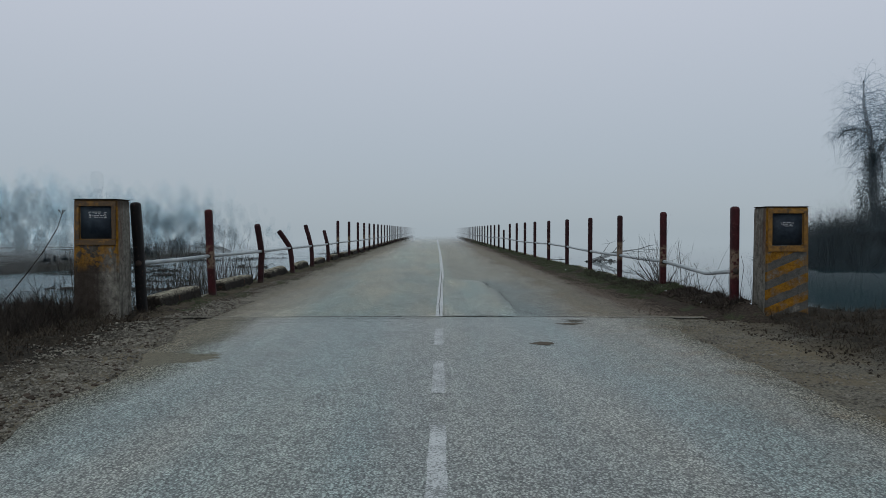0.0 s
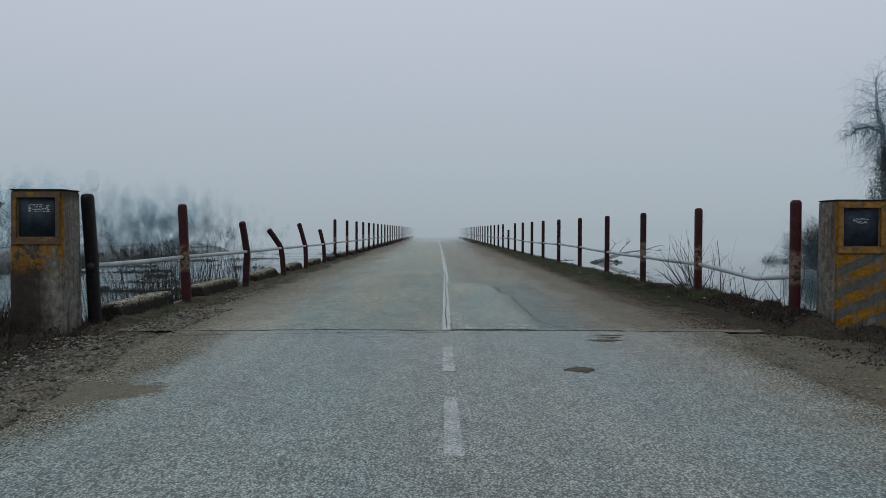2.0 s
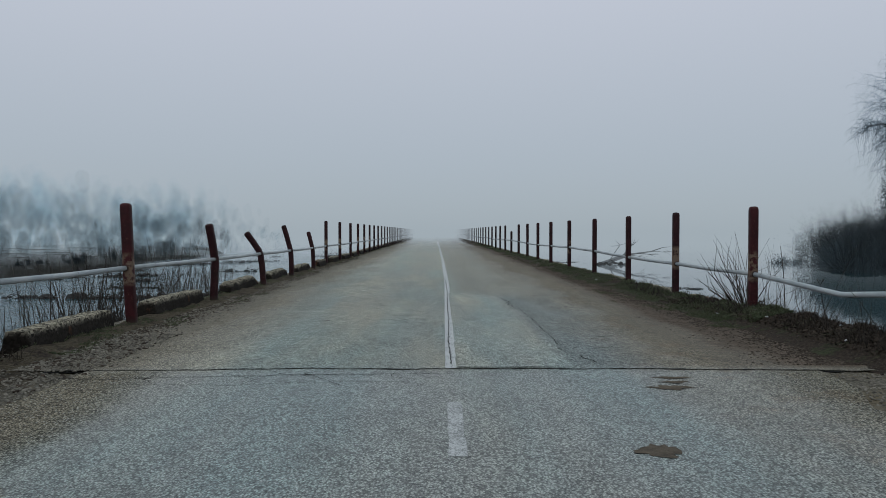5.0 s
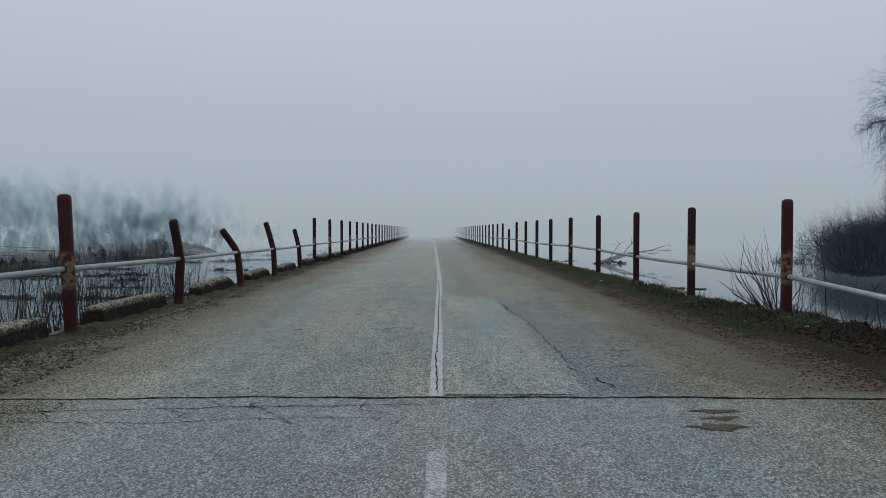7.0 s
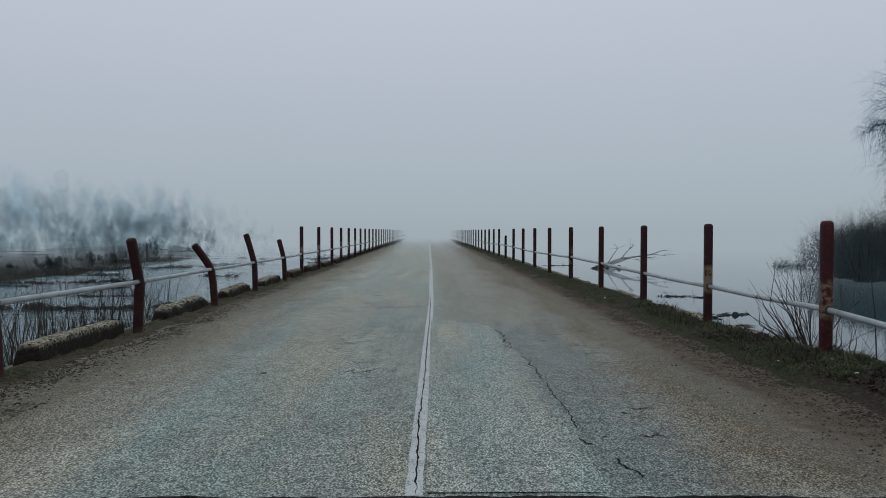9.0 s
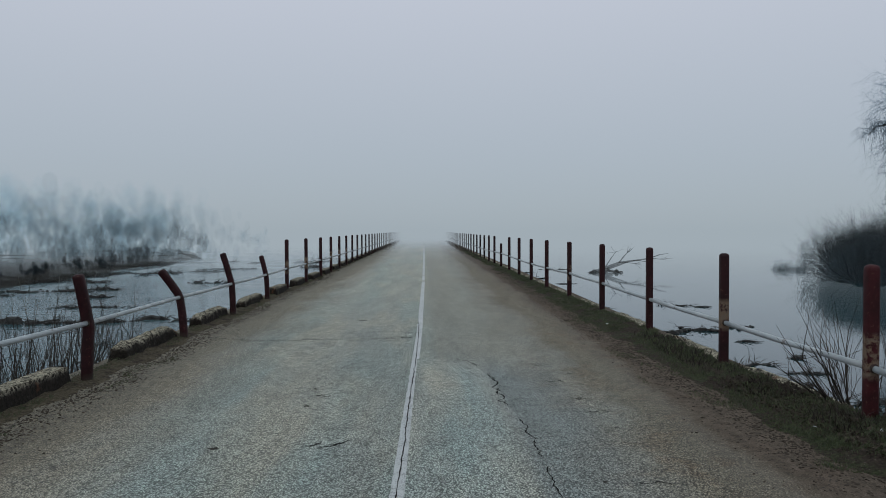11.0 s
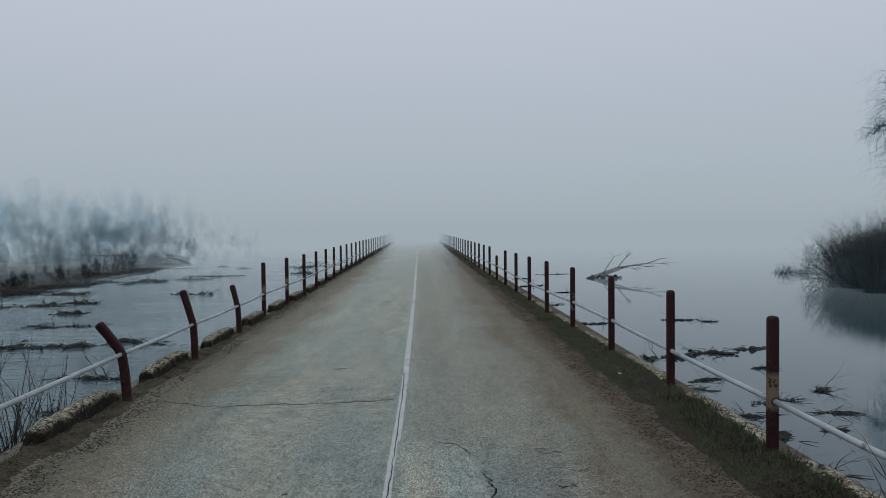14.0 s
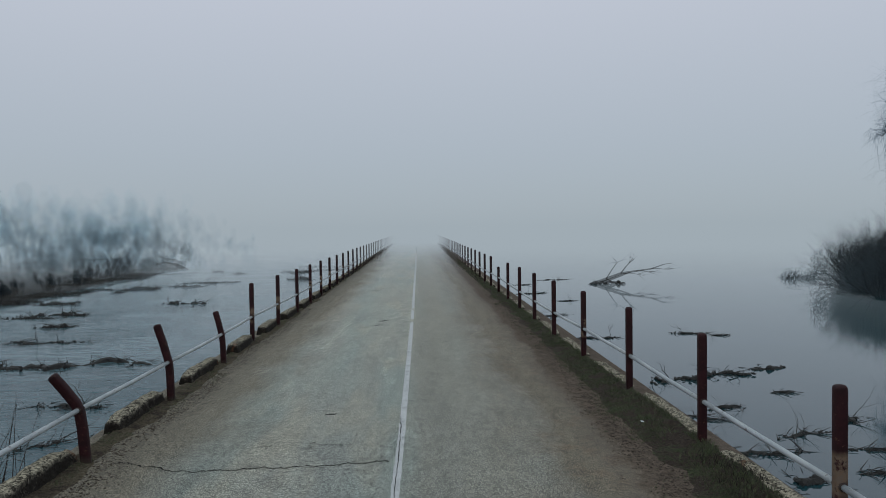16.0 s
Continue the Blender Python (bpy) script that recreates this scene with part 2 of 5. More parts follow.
def simple(name, dark, light, scale=20.0, rough=0.9, fine=90.0, bump=0.4, fog=104.0, per_island=False, metal=0.0, veil=(1.0, 1.0, 1.0)):
    a = Mat(name, rough, metal, fog, veil)
    if rough >= 0.9:
        a.put(0.12, a.b.inputs["Specular IOR Level"])
    f = a.math("ADD", a.math("MULTIPLY", a.noise(scale, 4), 0.65), a.math("MULTIPLY", a.noise(fine, 3), 0.35))
    f = a.step(f, 0.34, 0.66)
    if per_island:
        f = a.math("ADD", a.math("MULTIPLY", f, 0.5), a.math("MULTIPLY", a.island(), 0.5))
    a.colour(a.mix(f, dark, light))
    if bump:
        a.bump(f, bump, 0.01)
    return a.m


STONE = simple("road_stones", (0.03, 0.027, 0.024), (0.27, 0.245, 0.205), 3.0, 0.92, 60, 0.3, per_island=True)
DARK_STONE = simple("earth_clods", (0.020, 0.016, 0.013), (0.085, 0.066, 0.052), 3.0, 0.95, 60, 0.3, per_island=True)
SOIL = simple("verge_soil", (0.010, 0.008, 0.007), (0.055, 0.043, 0.034), 9.0, 1.0, 70, 0.9)
BANK = simple("river_bank", (0.012, 0.012, 0.011), (0.038, 0.036, 0.031), 0.8, 1.0, 9, 0.5, fog=96)
GRASS = simple("verge_grass", (0.018, 0.028, 0.012), (0.088, 0.105, 0.046), 4.0, 0.8, 40, 0.0, fog=74, per_island=True)
def make_verge(name, amount, lo, hi):
    """Dark soil with patches of another cover."""
    a = Mat(name, 1.0, fog=74)
    a.put(0.1, a.b.inputs["Specular IOR Level"])
    f = a.step(a.noise(30, 5, 0.7), 0.34, 0.66)
    soil = a.mix(f, (0.026, 0.020, 0.016), (0.076, 0.058, 0.046))
    cover = a.mix(f, lo, hi)
    c = a.mix(a.math("MULTIPLY", a.step(a.noise(2.6, 5, 0.7), amount, amount + 0.14), 0.9), soil, cover)
    peb = a.step(a.cells(48.0, "Distance"), 0.22, 0.14)
    c = a.mix(a.math("MULTIPLY", a.math("MULTIPLY", peb, a.step(a.noise(11, 3), 0.5, 0.6)), 0.7), c, (0.24, 0.22, 0.19))
    a.colour(c)
    a.bump(a.math("ADD", f, a.noise(12, 4)), 0.9, 0.02)
    return a.m


VERGE_R = make_verge("verge_soil_and_moss", 0.50, (0.022, 0.030, 0.014), (0.078, 0.092, 0.046))
VERGE_L = make_verge("verge_soil_and_sand", 0.38, (0.040, 0.033, 0.023), (0.155, 0.128, 0.088))
LITTER = simple("dead_leaves", (0.010, 0.008, 0.007), (0.085, 0.066, 0.052), 5.0, 0.9, 40, 0.0, per_island=True)
TWIG = simple("dry_twigs", (0.014, 0.012, 0.011), (0.055, 0.045, 0.038), 6.0, 0.9, 60, 0.3)
STRAW = simple("dry_stalks", (0.016, 0.013, 0.011), (0.075, 0.060, 0.044), 6.0, 0.9, 60, 0.0, per_island=True)
DRIFT = simple("wet_driftwood", (0.006, 0.006, 0.006), (0.026, 0.024, 0.022), 5.0, 0.8, 50, 0.6, fog=104)
# paler, more faded copy of the driftwood: haze put into its colour
HAZED_DRIFT = simple("hazed_driftwood", (0.012, 0.012, 0.012), (0.040, 0.038, 0.035), 5.0, 0.8, 50, 0.3, fog=63)
# blue haze, put in as a tint on what shows through far surfaces
BLUE_HAZE = (0.987, 0.996, 1.0)
BARK = simple("tree_bark", (0.022, 0.025, 0.026), (0.060, 0.064, 0.064), 6.0, 0.95, 40, 0.5, fog=78, veil=BLUE_HAZE)
# bluish base colours down to the thicket: haze put into leaves and twigs
FARBARK = simple("misty_bark", (0.014, 0.018, 0.021), (0.034, 0.041, 0.046), 6.0, 0.95, 40, 0.0, fog=58, veil=BLUE_HAZE)
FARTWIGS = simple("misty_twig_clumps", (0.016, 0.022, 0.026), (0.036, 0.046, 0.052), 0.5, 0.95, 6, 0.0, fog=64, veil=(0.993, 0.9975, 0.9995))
IVY = simple("hazed_ivy_leaves", (0.032, 0.050, 0.060), (0.076, 0.104, 0.118), 2.0, 0.9, 30, 0.0, fog=70, per_island=True, veil=BLUE_HAZE)
THICKET = simple("hazed_thicket_leaves", (0.050, 0.068, 0.078), (0.098, 0.125, 0.138), 2.0, 0.9, 30, 0.0, fog=66, per_island=True, veil=BLUE_HAZE)
THICKET_WOOD = simple("hazed_thicket_twigs", (0.030, 0.036, 0.040), (0.068, 0.078, 0.084), 6.0, 0.95, 40, 0.0, fog=100, veil=BLUE_HAZE)
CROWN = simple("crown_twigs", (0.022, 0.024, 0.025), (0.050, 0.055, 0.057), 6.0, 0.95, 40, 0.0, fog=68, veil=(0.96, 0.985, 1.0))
CRACK = simple("crack_fill", (0.008, 0.008, 0.008), (0.022, 0.02, 0.018), 30, 1.0, 90, 0.0)
CHIP = simple("peeled_asphalt", (0.016, 0.014, 0.012), (0.060, 0.052, 0.044), 12, 0.95, 80, 0.6)
PUDDLE_EARTH = simple("pothole_earth", (0.050, 0.040, 0.031), (0.140, 0.112, 0.084), 12, 0.9, 80, 0.6)


def make_paint(name, gone):
    a = Mat(name, 0.6, fog=84)
    wear = a.step(a.math("ADD", a.math("MULTIPLY", a.noise(75, 4, 0.75), 0.75), a.math("MULTIPLY", a.noise(5, 4), 0.25)), gone, gone + 0.10)
    a.colour(a.mix(wear, (0.47, 0.475, 0.475), (0.14, 0.145, 0.14)))
    a.bump(a.noise(60, 3), 0.4, 0.006)
    return a.m


LINE_PAINT, LINE_PAINT_DECK = make_paint("worn_road_paint", 0.455), make_paint("road_paint", 0.50)


def make_post_paint(name, base, band):
    """Maroon paint, chipped and rusty, with remains of a white band round the pipe on some posts."""
    a = Mat(name, 0.62, fog=76)
    a.put(0.22, a.b.inputs["Specular IOR Level"])
    co = a.local()
    x, y, z = a.xyz(co)
    n1 = a.noise(7, 5, 0.65)
    c = a.mix(a.step(n1, 0.38, 0.62), tuple(v * 0.55 for v in base), base)
    c = a.mix(a.math("MULTIPLY", a.step(a.noise(28, 4, 0.7), 0.60, 0.68), 0.6), c, (0.10, 0.055, 0.035))
    if band:
        lo = a.step(z, 0.44, 0.50)
        hi = a.step(z, 0.86, 0.80)
        chip = a.step(a.math("ADD", a.noise(11, 5, 0.7), a.math("MULTIPLY", a.random(), 0.14)), 0.50, 0.60)
        c = a.mix(a.math("MULTIPLY", a.math("MULTIPLY", lo, hi), chip), c, a.mix(a.noise(30, 3), (0.13, 0.115, 0.10), (0.17, 0.095, 0.05)))
    foot = a.step(a.math("ADD", z, a.math("MULTIPLY", a.noise(9, 4), 0.14)), 0.16, 0.07)
    c = a.mix(a.math("MULTIPLY", foot, 0.8), c, (0.05, 0.04, 0.032))
    a.colour(c)
    a.bump(a.noise(26, 5, 0.7), 0.35, 0.006)
    return a.m


RED_PAINT = make_post_paint("maroon_post_paint", (0.030, 0.0058, 0.0080), False)
RED_BAND = make_post_paint("maroon_paint_white_band", (0.030, 0.0058, 0.0080), True)
RED_FRESH = make_post_paint("red_post_paint", (0.048, 0.0065, 0.0090), True)
BLACK_PAINT = make_post_paint("black_post_paint", (0.005, 0.004, 0.005), False)


def make_pipe():
    a = Mat("pipe_grey_paint", 0.5, 0.0, 76)
    c = a.mix(a.step(a.noise(3, 5), 0.4, 0.65), (0.30, 0.33, 0.35), (0.42, 0.44, 0.45))
    c = a.mix(a.math("MULTIPLY", a.step(a.noise(12, 5, 0.7), 0.60, 0.66), 0.85), c, (0.075, 0.05, 0.04))
    a.colour(c)
    a.bump(a.noise(30, 4), 0.2, 0.004)
    return a.m


PIPE = make_pipe()


def make_kerb():
    a = Mat("kerb_concrete", 0.95, fog=74)
    a.put(0.12, a.b.inputs["Specular IOR Level"])
    peb = a.cells(42, "Color")
    bw = a.n.new("ShaderNodeRGBToBW")
    a.l.new(peb, bw.inputs[0])
    spk = a.step(bw.outputs[0], 0.22, 0.80)
    c = a.mix(spk, (0.012, 0.010, 0.009), (0.17, 0.15, 0.12))
    x, y, z = a.xyz()
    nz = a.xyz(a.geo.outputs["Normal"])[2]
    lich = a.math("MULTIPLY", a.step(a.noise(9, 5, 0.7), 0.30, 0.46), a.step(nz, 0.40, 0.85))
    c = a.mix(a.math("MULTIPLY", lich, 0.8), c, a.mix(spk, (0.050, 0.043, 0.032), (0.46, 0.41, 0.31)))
    # upright faces darkened by their normal, shade put into the colour, plus random dark patches
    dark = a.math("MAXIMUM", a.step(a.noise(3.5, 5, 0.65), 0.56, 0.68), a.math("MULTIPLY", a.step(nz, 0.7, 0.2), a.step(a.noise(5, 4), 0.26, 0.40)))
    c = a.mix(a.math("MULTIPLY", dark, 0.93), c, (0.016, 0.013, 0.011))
    rust = a.step(a.noise(2.2, 4, 0.6), 0.64, 0.72)
    c = a.mix(a.math("MULTIPLY", rust, 0.7), c, (0.14, 0.06, 0.03))
    a.colour(c)
    a.bump(a.math("ADD", bw.outputs[0], a.noise(12, 5)), 0.8, 0.02)
    return a.m


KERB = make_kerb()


def make_pillar(name, stripes):
    """Concrete with the remains of yellow paint: a yellow window frame, on one pillar slanted yellow stripes below it."""
    a = Mat(name, 0.9)
    a.put(0.12, a.b.inputs["Specular IOR Level"])
    co = a.local()
    x, y, z = a.xyz(co)
    grain = a.noise(14, 5, 0.7)
    c = a.mix(a.step(grain, 0.35, 0.65), (0.085, 0.078, 0.068), (0.225, 0.210, 0.180))
    streak = a.noise(5, 4, 0.6, stretch=(2.2, 2.2, 0.25))
    c = a.mix(a.math("MULTIPLY", a.step(streak, 0.50, 0.66), 0.55 if stripes else 0.75), c, (0.040, 0.033, 0.028))
    yel = a.mix(a.step(a.noise(18, 4), 0.35, 0.65), (0.13, 0.060, 0.008), (0.29, 0.140, 0.016))
    front = a.step(y, -0.17, -0.18)
    wear = a.noise(4.5, 6, 0.7)
    if stripes:
        band = a.math("FRACT", a.math("DIVIDE", a.math("SUBTRACT", z, a.math("MULTIPLY", x, 0.42)), 0.225))
        st = a.math("MULTIPLY", a.step(a.math("ADD", band, a.math("MULTIPLY", a.math("SUBTRACT", a.noise(16, 4, 0.7), 0.5), 0.28)), 0.44, 0.50), a.step(wear, 0.62, 0.48))
        below = a.step(z, 0.93, 0.92)
        black = a.math("MULTIPLY", a.math("MULTIPLY", below, front), a.step(wear, 0.64, 0.56))
        c = a.mix(a.math("MULTIPLY", black, 0.8), c, a.mix(grain, (0.03, 0.031, 0.032), (0.095, 0.095, 0.09)))
        mask = a.math("MULTIPLY", a.math("MULTIPLY", st, below), front)
        chips = a.step(a.noise(22, 4, 0.7), 0.62, 0.66)
    else:
        low = a.step(a.math("ADD", z, a.math("MULTIPLY", a.noise(4, 4), 0.5)), 0.80, 1.10)
        spot = a.step(wear, 0.48, 0.53)
        mask = a.math("MULTIPLY", a.math("MULTIPLY", low, spot), front)
        mask = a.math("MULTIPLY", mask, 0.85)
        dirt = a.math("MULTIPLY", a.math("MULTIPLY", a.step(a.math("ADD", x, a.math("MULTIPLY", a.noise(5, 4), 0.3)), 0.34, 0.14), a.step(a.math("ADD", z, a.math("MULTIPLY", wear, 0.5)), 1.30, 0.95)), front)
        c = a.mix(a.math("MULTIPLY", dirt, 0.92), c, a.mix(grain, (0.012, 0.009, 0.008), (0.046, 0.034, 0.026)))
        chips = a.step(a.noise(22, 4, 0.7), 0.60, 0.66)
    top = a.math("MULTIPLY", a.step(z, 0.93, 0.935), front)
    top = a.math("MULTIPLY", top, a.step(wear, 0.66, 0.56))
    c = a.mix(a.math("MAXIMUM", mask, top), c, yel)
    # paint on the arrises of the sides
    edge = a.math("MULTIPLY", a.step(a.math("ABSOLUTE", x), 0.24, 0.25), a.step(a.math("ADD", y, a.math("MULTIPLY", a.noise(6, 4), 0.1)), -0.08, -0.12))
    edge = a.math("MULTIPLY", edge, a.step(a.math("ADD", z, a.math("MULTIPLY", wear, 0.6)), 0.85, 1.15))
    c = a.mix(a.math("MULTIPLY", edge, 0.6), c, yel)
    c = a.mix(a.math("MULTIPLY", chips, 0.6), c, (0.04, 0.034, 0.03))
    # rust runs down the side faces
    runs = a.math("MULTIPLY", a.step(a.noise(6, 4, 0.6, co, stretch=(1.0, 2.4, 0.22)), 0.50, 0.62), a.math("MULTIPLY", a.step(a.math("ABSOLUTE", x), 0.24, 0.25), a.step(z, 0.45, 1.1)))
    c = a.mix(a.math("MULTIPLY", runs, 0.6), c, (0.085, 0.030, 0.020))
    rim = a.step(a.math("ADD", z, a.math("MULTIPLY", grain, 0.1)), 1.41, 1.47)
    c = a.mix(a.math("MULTIPLY", rim, 0.7), c, (0.035, 0.028, 0.022))
    a.colour(c)
    a.bump(a.math("ADD", grain, a.noise(60, 3)), 0.6, 0.01)
    return a.m


PILLAR_PLAIN = make_pillar("pillar_concrete_worn_yellow", False)
PILLAR_STRIPED = make_pillar("pillar_concrete_yellow_stripes", True)


def make_plaque():
    a = Mat("plaque_slate", 0.6)
    a.put(0.2, a.b.inputs["Specular IOR Level"])
    c = a.mix(a.step(a.noise(6, 5), 0.4, 0.65), (0.014, 0.021, 0.031), (0.038, 0.052, 0.066))
    a.colour(c)
    a.bump(a.noise(40, 3), 0.15, 0.004)
    return a.m


PLAQUE = make_plaque()


def make_yellow(name, dirt):
    a = Mat(name, 0.7)
    g = a.noise(16, 5, 0.7)
    c = a.mix(a.step(g, 0.35, 0.65), (0.12, 0.055, 0.008), (0.28, 0.135, 0.016))
    c = a.mix(a.math("MULTIPLY", a.step(a.noise(7, 5, 0.7), dirt, dirt + 0.12), 0.8), c, (0.045, 0.030, 0.020))
    a.colour(c)
    a.bump(g, 0.4, 0.006)
    return a.m


FRAME_DIRTY, FRAME_YELLOW = make_yellow("dirty_yellow_paint", 0.36), make_yellow("yellow_paint", 0.50)
CHALK = simple("faded_white_letters", (0.20, 0.21, 0.22), (0.70, 0.71, 0.72), 26, 0.8, 90, 0.0)


def make_water():
    """Silty flood water: still on one side of the bridge; on the other thin rotten ice and scum, ruffled."""
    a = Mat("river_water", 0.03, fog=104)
    x, y, z = a.xyz()
    a.b.inputs["IOR"].default_value = 1.33
    side = a.step(a.math("ADD", x, a.math("MULTIPLY", a.noise(0.2, 3), 3.0)), -2.0, -5.0)
    a.put(a.step(side, 0.0, 1.0, 0.75, 0.14), a.b.inputs["Specular IOR Level"])
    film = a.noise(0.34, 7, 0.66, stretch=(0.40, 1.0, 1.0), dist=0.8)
    # film raised with distance: the far water's sheen put into its colour
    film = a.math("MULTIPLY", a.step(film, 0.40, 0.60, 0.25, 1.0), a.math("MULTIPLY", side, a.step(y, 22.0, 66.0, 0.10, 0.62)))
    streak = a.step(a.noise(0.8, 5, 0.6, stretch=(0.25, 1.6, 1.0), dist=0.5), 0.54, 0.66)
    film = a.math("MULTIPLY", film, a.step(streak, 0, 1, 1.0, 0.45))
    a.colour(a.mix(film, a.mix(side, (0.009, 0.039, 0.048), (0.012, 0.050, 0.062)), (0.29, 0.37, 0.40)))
    a.put(a.step(film, 0.0, 1.0, 0.025, 0.40), a.b.inputs["Roughness"])
    rip = a.math("MULTIPLY", a.noise(1.6, 4, 0.55, stretch=(0.5, 1.3, 1.0)), a.step(side, 0, 1, 0.08, 2.6))
    rip = a.math("ADD", rip, a.math("MULTIPLY", a.noise(5.0, 3, 0.5, stretch=(0.4, 1.4, 1.0)), a.math("MULTIPLY", side, 0.9)))
    a.bump(rip, 0.32, 0.05)
    return a.m


WATER = make_water()


# ---- geometry helpers ----
rng = random.Random(7)


def mesh_of(name, verts, faces, smooth=False):
    me = bpy.data.meshes.new(name)
    me.from_pydata([tuple(v) for v in verts], [], faces)
    if smooth:
        me.polygons.foreach_set("use_smooth", [True] * len(me.polygons))
    me.update()
    return me


def obj(name, me, material, parent=None, label=""):
    ob = new(name, me)
    if material and not me.materials:
        me.materials.append(material)
    if parent:
        ob.parent = parent
    if label:
        ob["label"] = label
    return ob


class Soup:
    """Vertices and faces gathered for one mesh."""

    def __init__(self):
        self.v, self.f = [], []

    def add(self, v, f):
        k = len(self.v)
        self.v.extend(v)
        self.f.extend([tuple(i + k for i in face) for face in f])

    def tube(self, pts, radii, sides=6, cap=True, squash=None, spin=0.0):
        pts = [Vector(p) for p in pts]
        k = len(self.v)
        side = None
        for i, p in enumerate(pts):
            d = (pts[min(i + 1, len(pts) - 1)] - pts[max(i - 1, 0)]).normalized()
            if side is None:
                side = d.cross(Vector((0, 1, 0.01)))
                if side.length < 0.1:
                    side = d.cross(Vector((1, 0, 0)))
            side = (side - d * side.dot(d)).normalized()
            up = d.cross(side)
            for j in range(sides):
                a = math.tau * j / sides + spin
                self.v.append(p + (side * math.cos(a) + up * math.sin(a)) * radii[i])
        for i in range(len(pts) - 1):
            for j in range(sides):
                a, b = k + i * sides + j, k + i * sides + (j + 1) % sides
                self.f.append((a, b, b + sides, a + sides))
        if cap:
            self.f.append(tuple(k + j for j in reversed(range(sides))))
            e = k + (len(pts) - 1) * sides
            self.f.append(tuple(e + j for j in range(sides)))

    def pebble(self, at, size, flat=0.6):
        """An uneven stone of twenty faces."""
        s = [size * rng.uniform(0.6, 1.3) for _ in range(3)]
        m = Euler((rng.uniform(-0.4, 0.4), rng.uniform(-0.4, 0.4), rng.uniform(0, 6.3))).to_matrix()
        vs = []
        for v in ICO_V:
            q = m @ Vector((v.x * s[0], v.y * s[1], v.z * s[2] * flat)) * rng.uniform(0.82, 1.15)
            vs.append(q + Vector(at))
        self.add(vs, ICO_F)

    def mesh(self, name, smooth=False):
        return mesh_of(name, self.v, self.f, smooth)


def ico(level):
    bm = bmesh.new()
    bmesh.ops.create_icosphere(bm, subdivisions=level, radius=1.0)
    bm.verts.ensure_lookup_table()
    v = [x.co.copy() for x in bm.verts]
    f = [tuple(w.index for w in x.verts) for x in bm.faces]
    bm.free()
    return v, f


ICO_V, ICO_F = ico(1)
CLUMP_V, CLUMP_F = ico(2)


def fbm(x, y, s=1.0, seed=0.0):
    return noise.fractal(Vector((x * s + seed, y * s - seed, seed)), 1.0, 2.0, 4)


def grid(name, xs, ys, height, material, smooth=True):
    """A sheet over the plan lines xs and ys; height(x, y) gives z, or a whole point."""
    v, f = [], []
    for y in ys:
        for x in xs:
            h = height(x, y)
            v.append(h if isinstance(h, tuple) else (x, y, h))
    n = len(xs)
    for j in range(len(ys) - 1):
        for i in range(n - 1):
            a = j * n + i
            f.append((a, a + 1, a + n + 1, a + n))
    return obj(name, mesh_of(name, v, f, smooth), material)


def span(a, b, n):
    return [a + (b - a) * i / n for i in range(n + 1)]


def block(size, bevel=0.02, cuts=6, rough=0.012, seed=0.0, axis=1, fine=0.0):
    """A worn cast block, standing on z = 0, with chipped uneven faces."""
    bm = bmesh.new()
    bmesh.ops.create_cube(bm, size=1.0)
    for v in bm.verts:
        v.co = Vector((v.co.x * size[0], v.co.y * size[1], (v.co.z + 0.5) * size[2]))
    bmesh.ops.bevel(bm, geom=bm.edges[:], offset=bevel, segments=2, affect="EDGES")
    long_edges = [e for e in bm.edges if abs((e.verts[0].co - e.verts[1].co)[axis]) > size[axis] * 0.6]
    bmesh.ops.subdivide_edges(bm, edges=long_edges, cuts=cuts, use_grid_fill=True)
    for v in bm.verts:
        c = v.co
        n = noise.noise_vector(Vector((c.x * 6 + seed, c.y * 3.1 + seed, c.z * 6)))
        v.co += n * rough * (1.0 if c.z > 0.03 else 0.2)
        v.co += noise.noise_vector(Vector((c.x * 19 + seed, c.y * 11.0, c.z * 19))) * fine
    me = bpy.data.meshes.new("block")
    bm.to_mesh(me)
    bm.free()
    me.polygons.foreach_set("use_smooth", [True] * len(me.polygons))
    return me


def empty(name, at=(0, 0, 0)):
    ob = new(name)
    ob.location = at
    return ob


# ---- water, banks, road ----
WATER_Z = -1.65
JOINT_Y = 9.40

def build_water():
    xs, ys = [-1800, -300, -60, -4.1, 4.2, 60, 300, 1800], [-1800, -200, 0, 11.0, 60, 234.0, 600, 1800]
    v = [(x, y, WATER_Z) for y in ys for x in xs]
    n = len(xs)
    f = [(j * n + i, j * n + i + 1, j * n + i + n + 1, j * n + i + n) for j in range(len(ys) - 1) for i in range(n - 1) if not (i == 3 and j in (3, 4))]
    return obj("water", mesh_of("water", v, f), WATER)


water = build_water()
tagged(water, "still grey flood water mirroring the fog", "water", kind="structure")


def ease(a, b, x):
    t = min(max((x - a) / (b - a), 0.0), 1.0)
    return t * t * (3 - 2 * t)


def bank_height(x, y):
    n = fbm(x, y, 0.8, 3.1)
    edge = 5.3 if x < 0 else 6.4
    out = ease(edge, edge + 3.4, abs(x) + 0.5 * n)
    end = ease(9.95, 12.2, y + 0.25 * n)
    lump = ease(3.1, 4.3, abs(x)) * (0.05 + 0.09 * fbm(x, y, 1.7, 8.0) + 0.05 * fbm(x, y, 5.0, 2.0))
    rut = 0.012 * fbm(x, y, 4.0, 5.0)
    top = -0.035 + lump + rut
    return top - 2.6 * max(out, end)


ground = grid("ground", span(-13, 13, 130), span(-40, 0, 40) + span(0.2, 12.4, 62)[0:], bank_height, GRAVEL)
tagged(ground, "gravelly earth embankment with dark weedy sides", "ground", kind="structure")


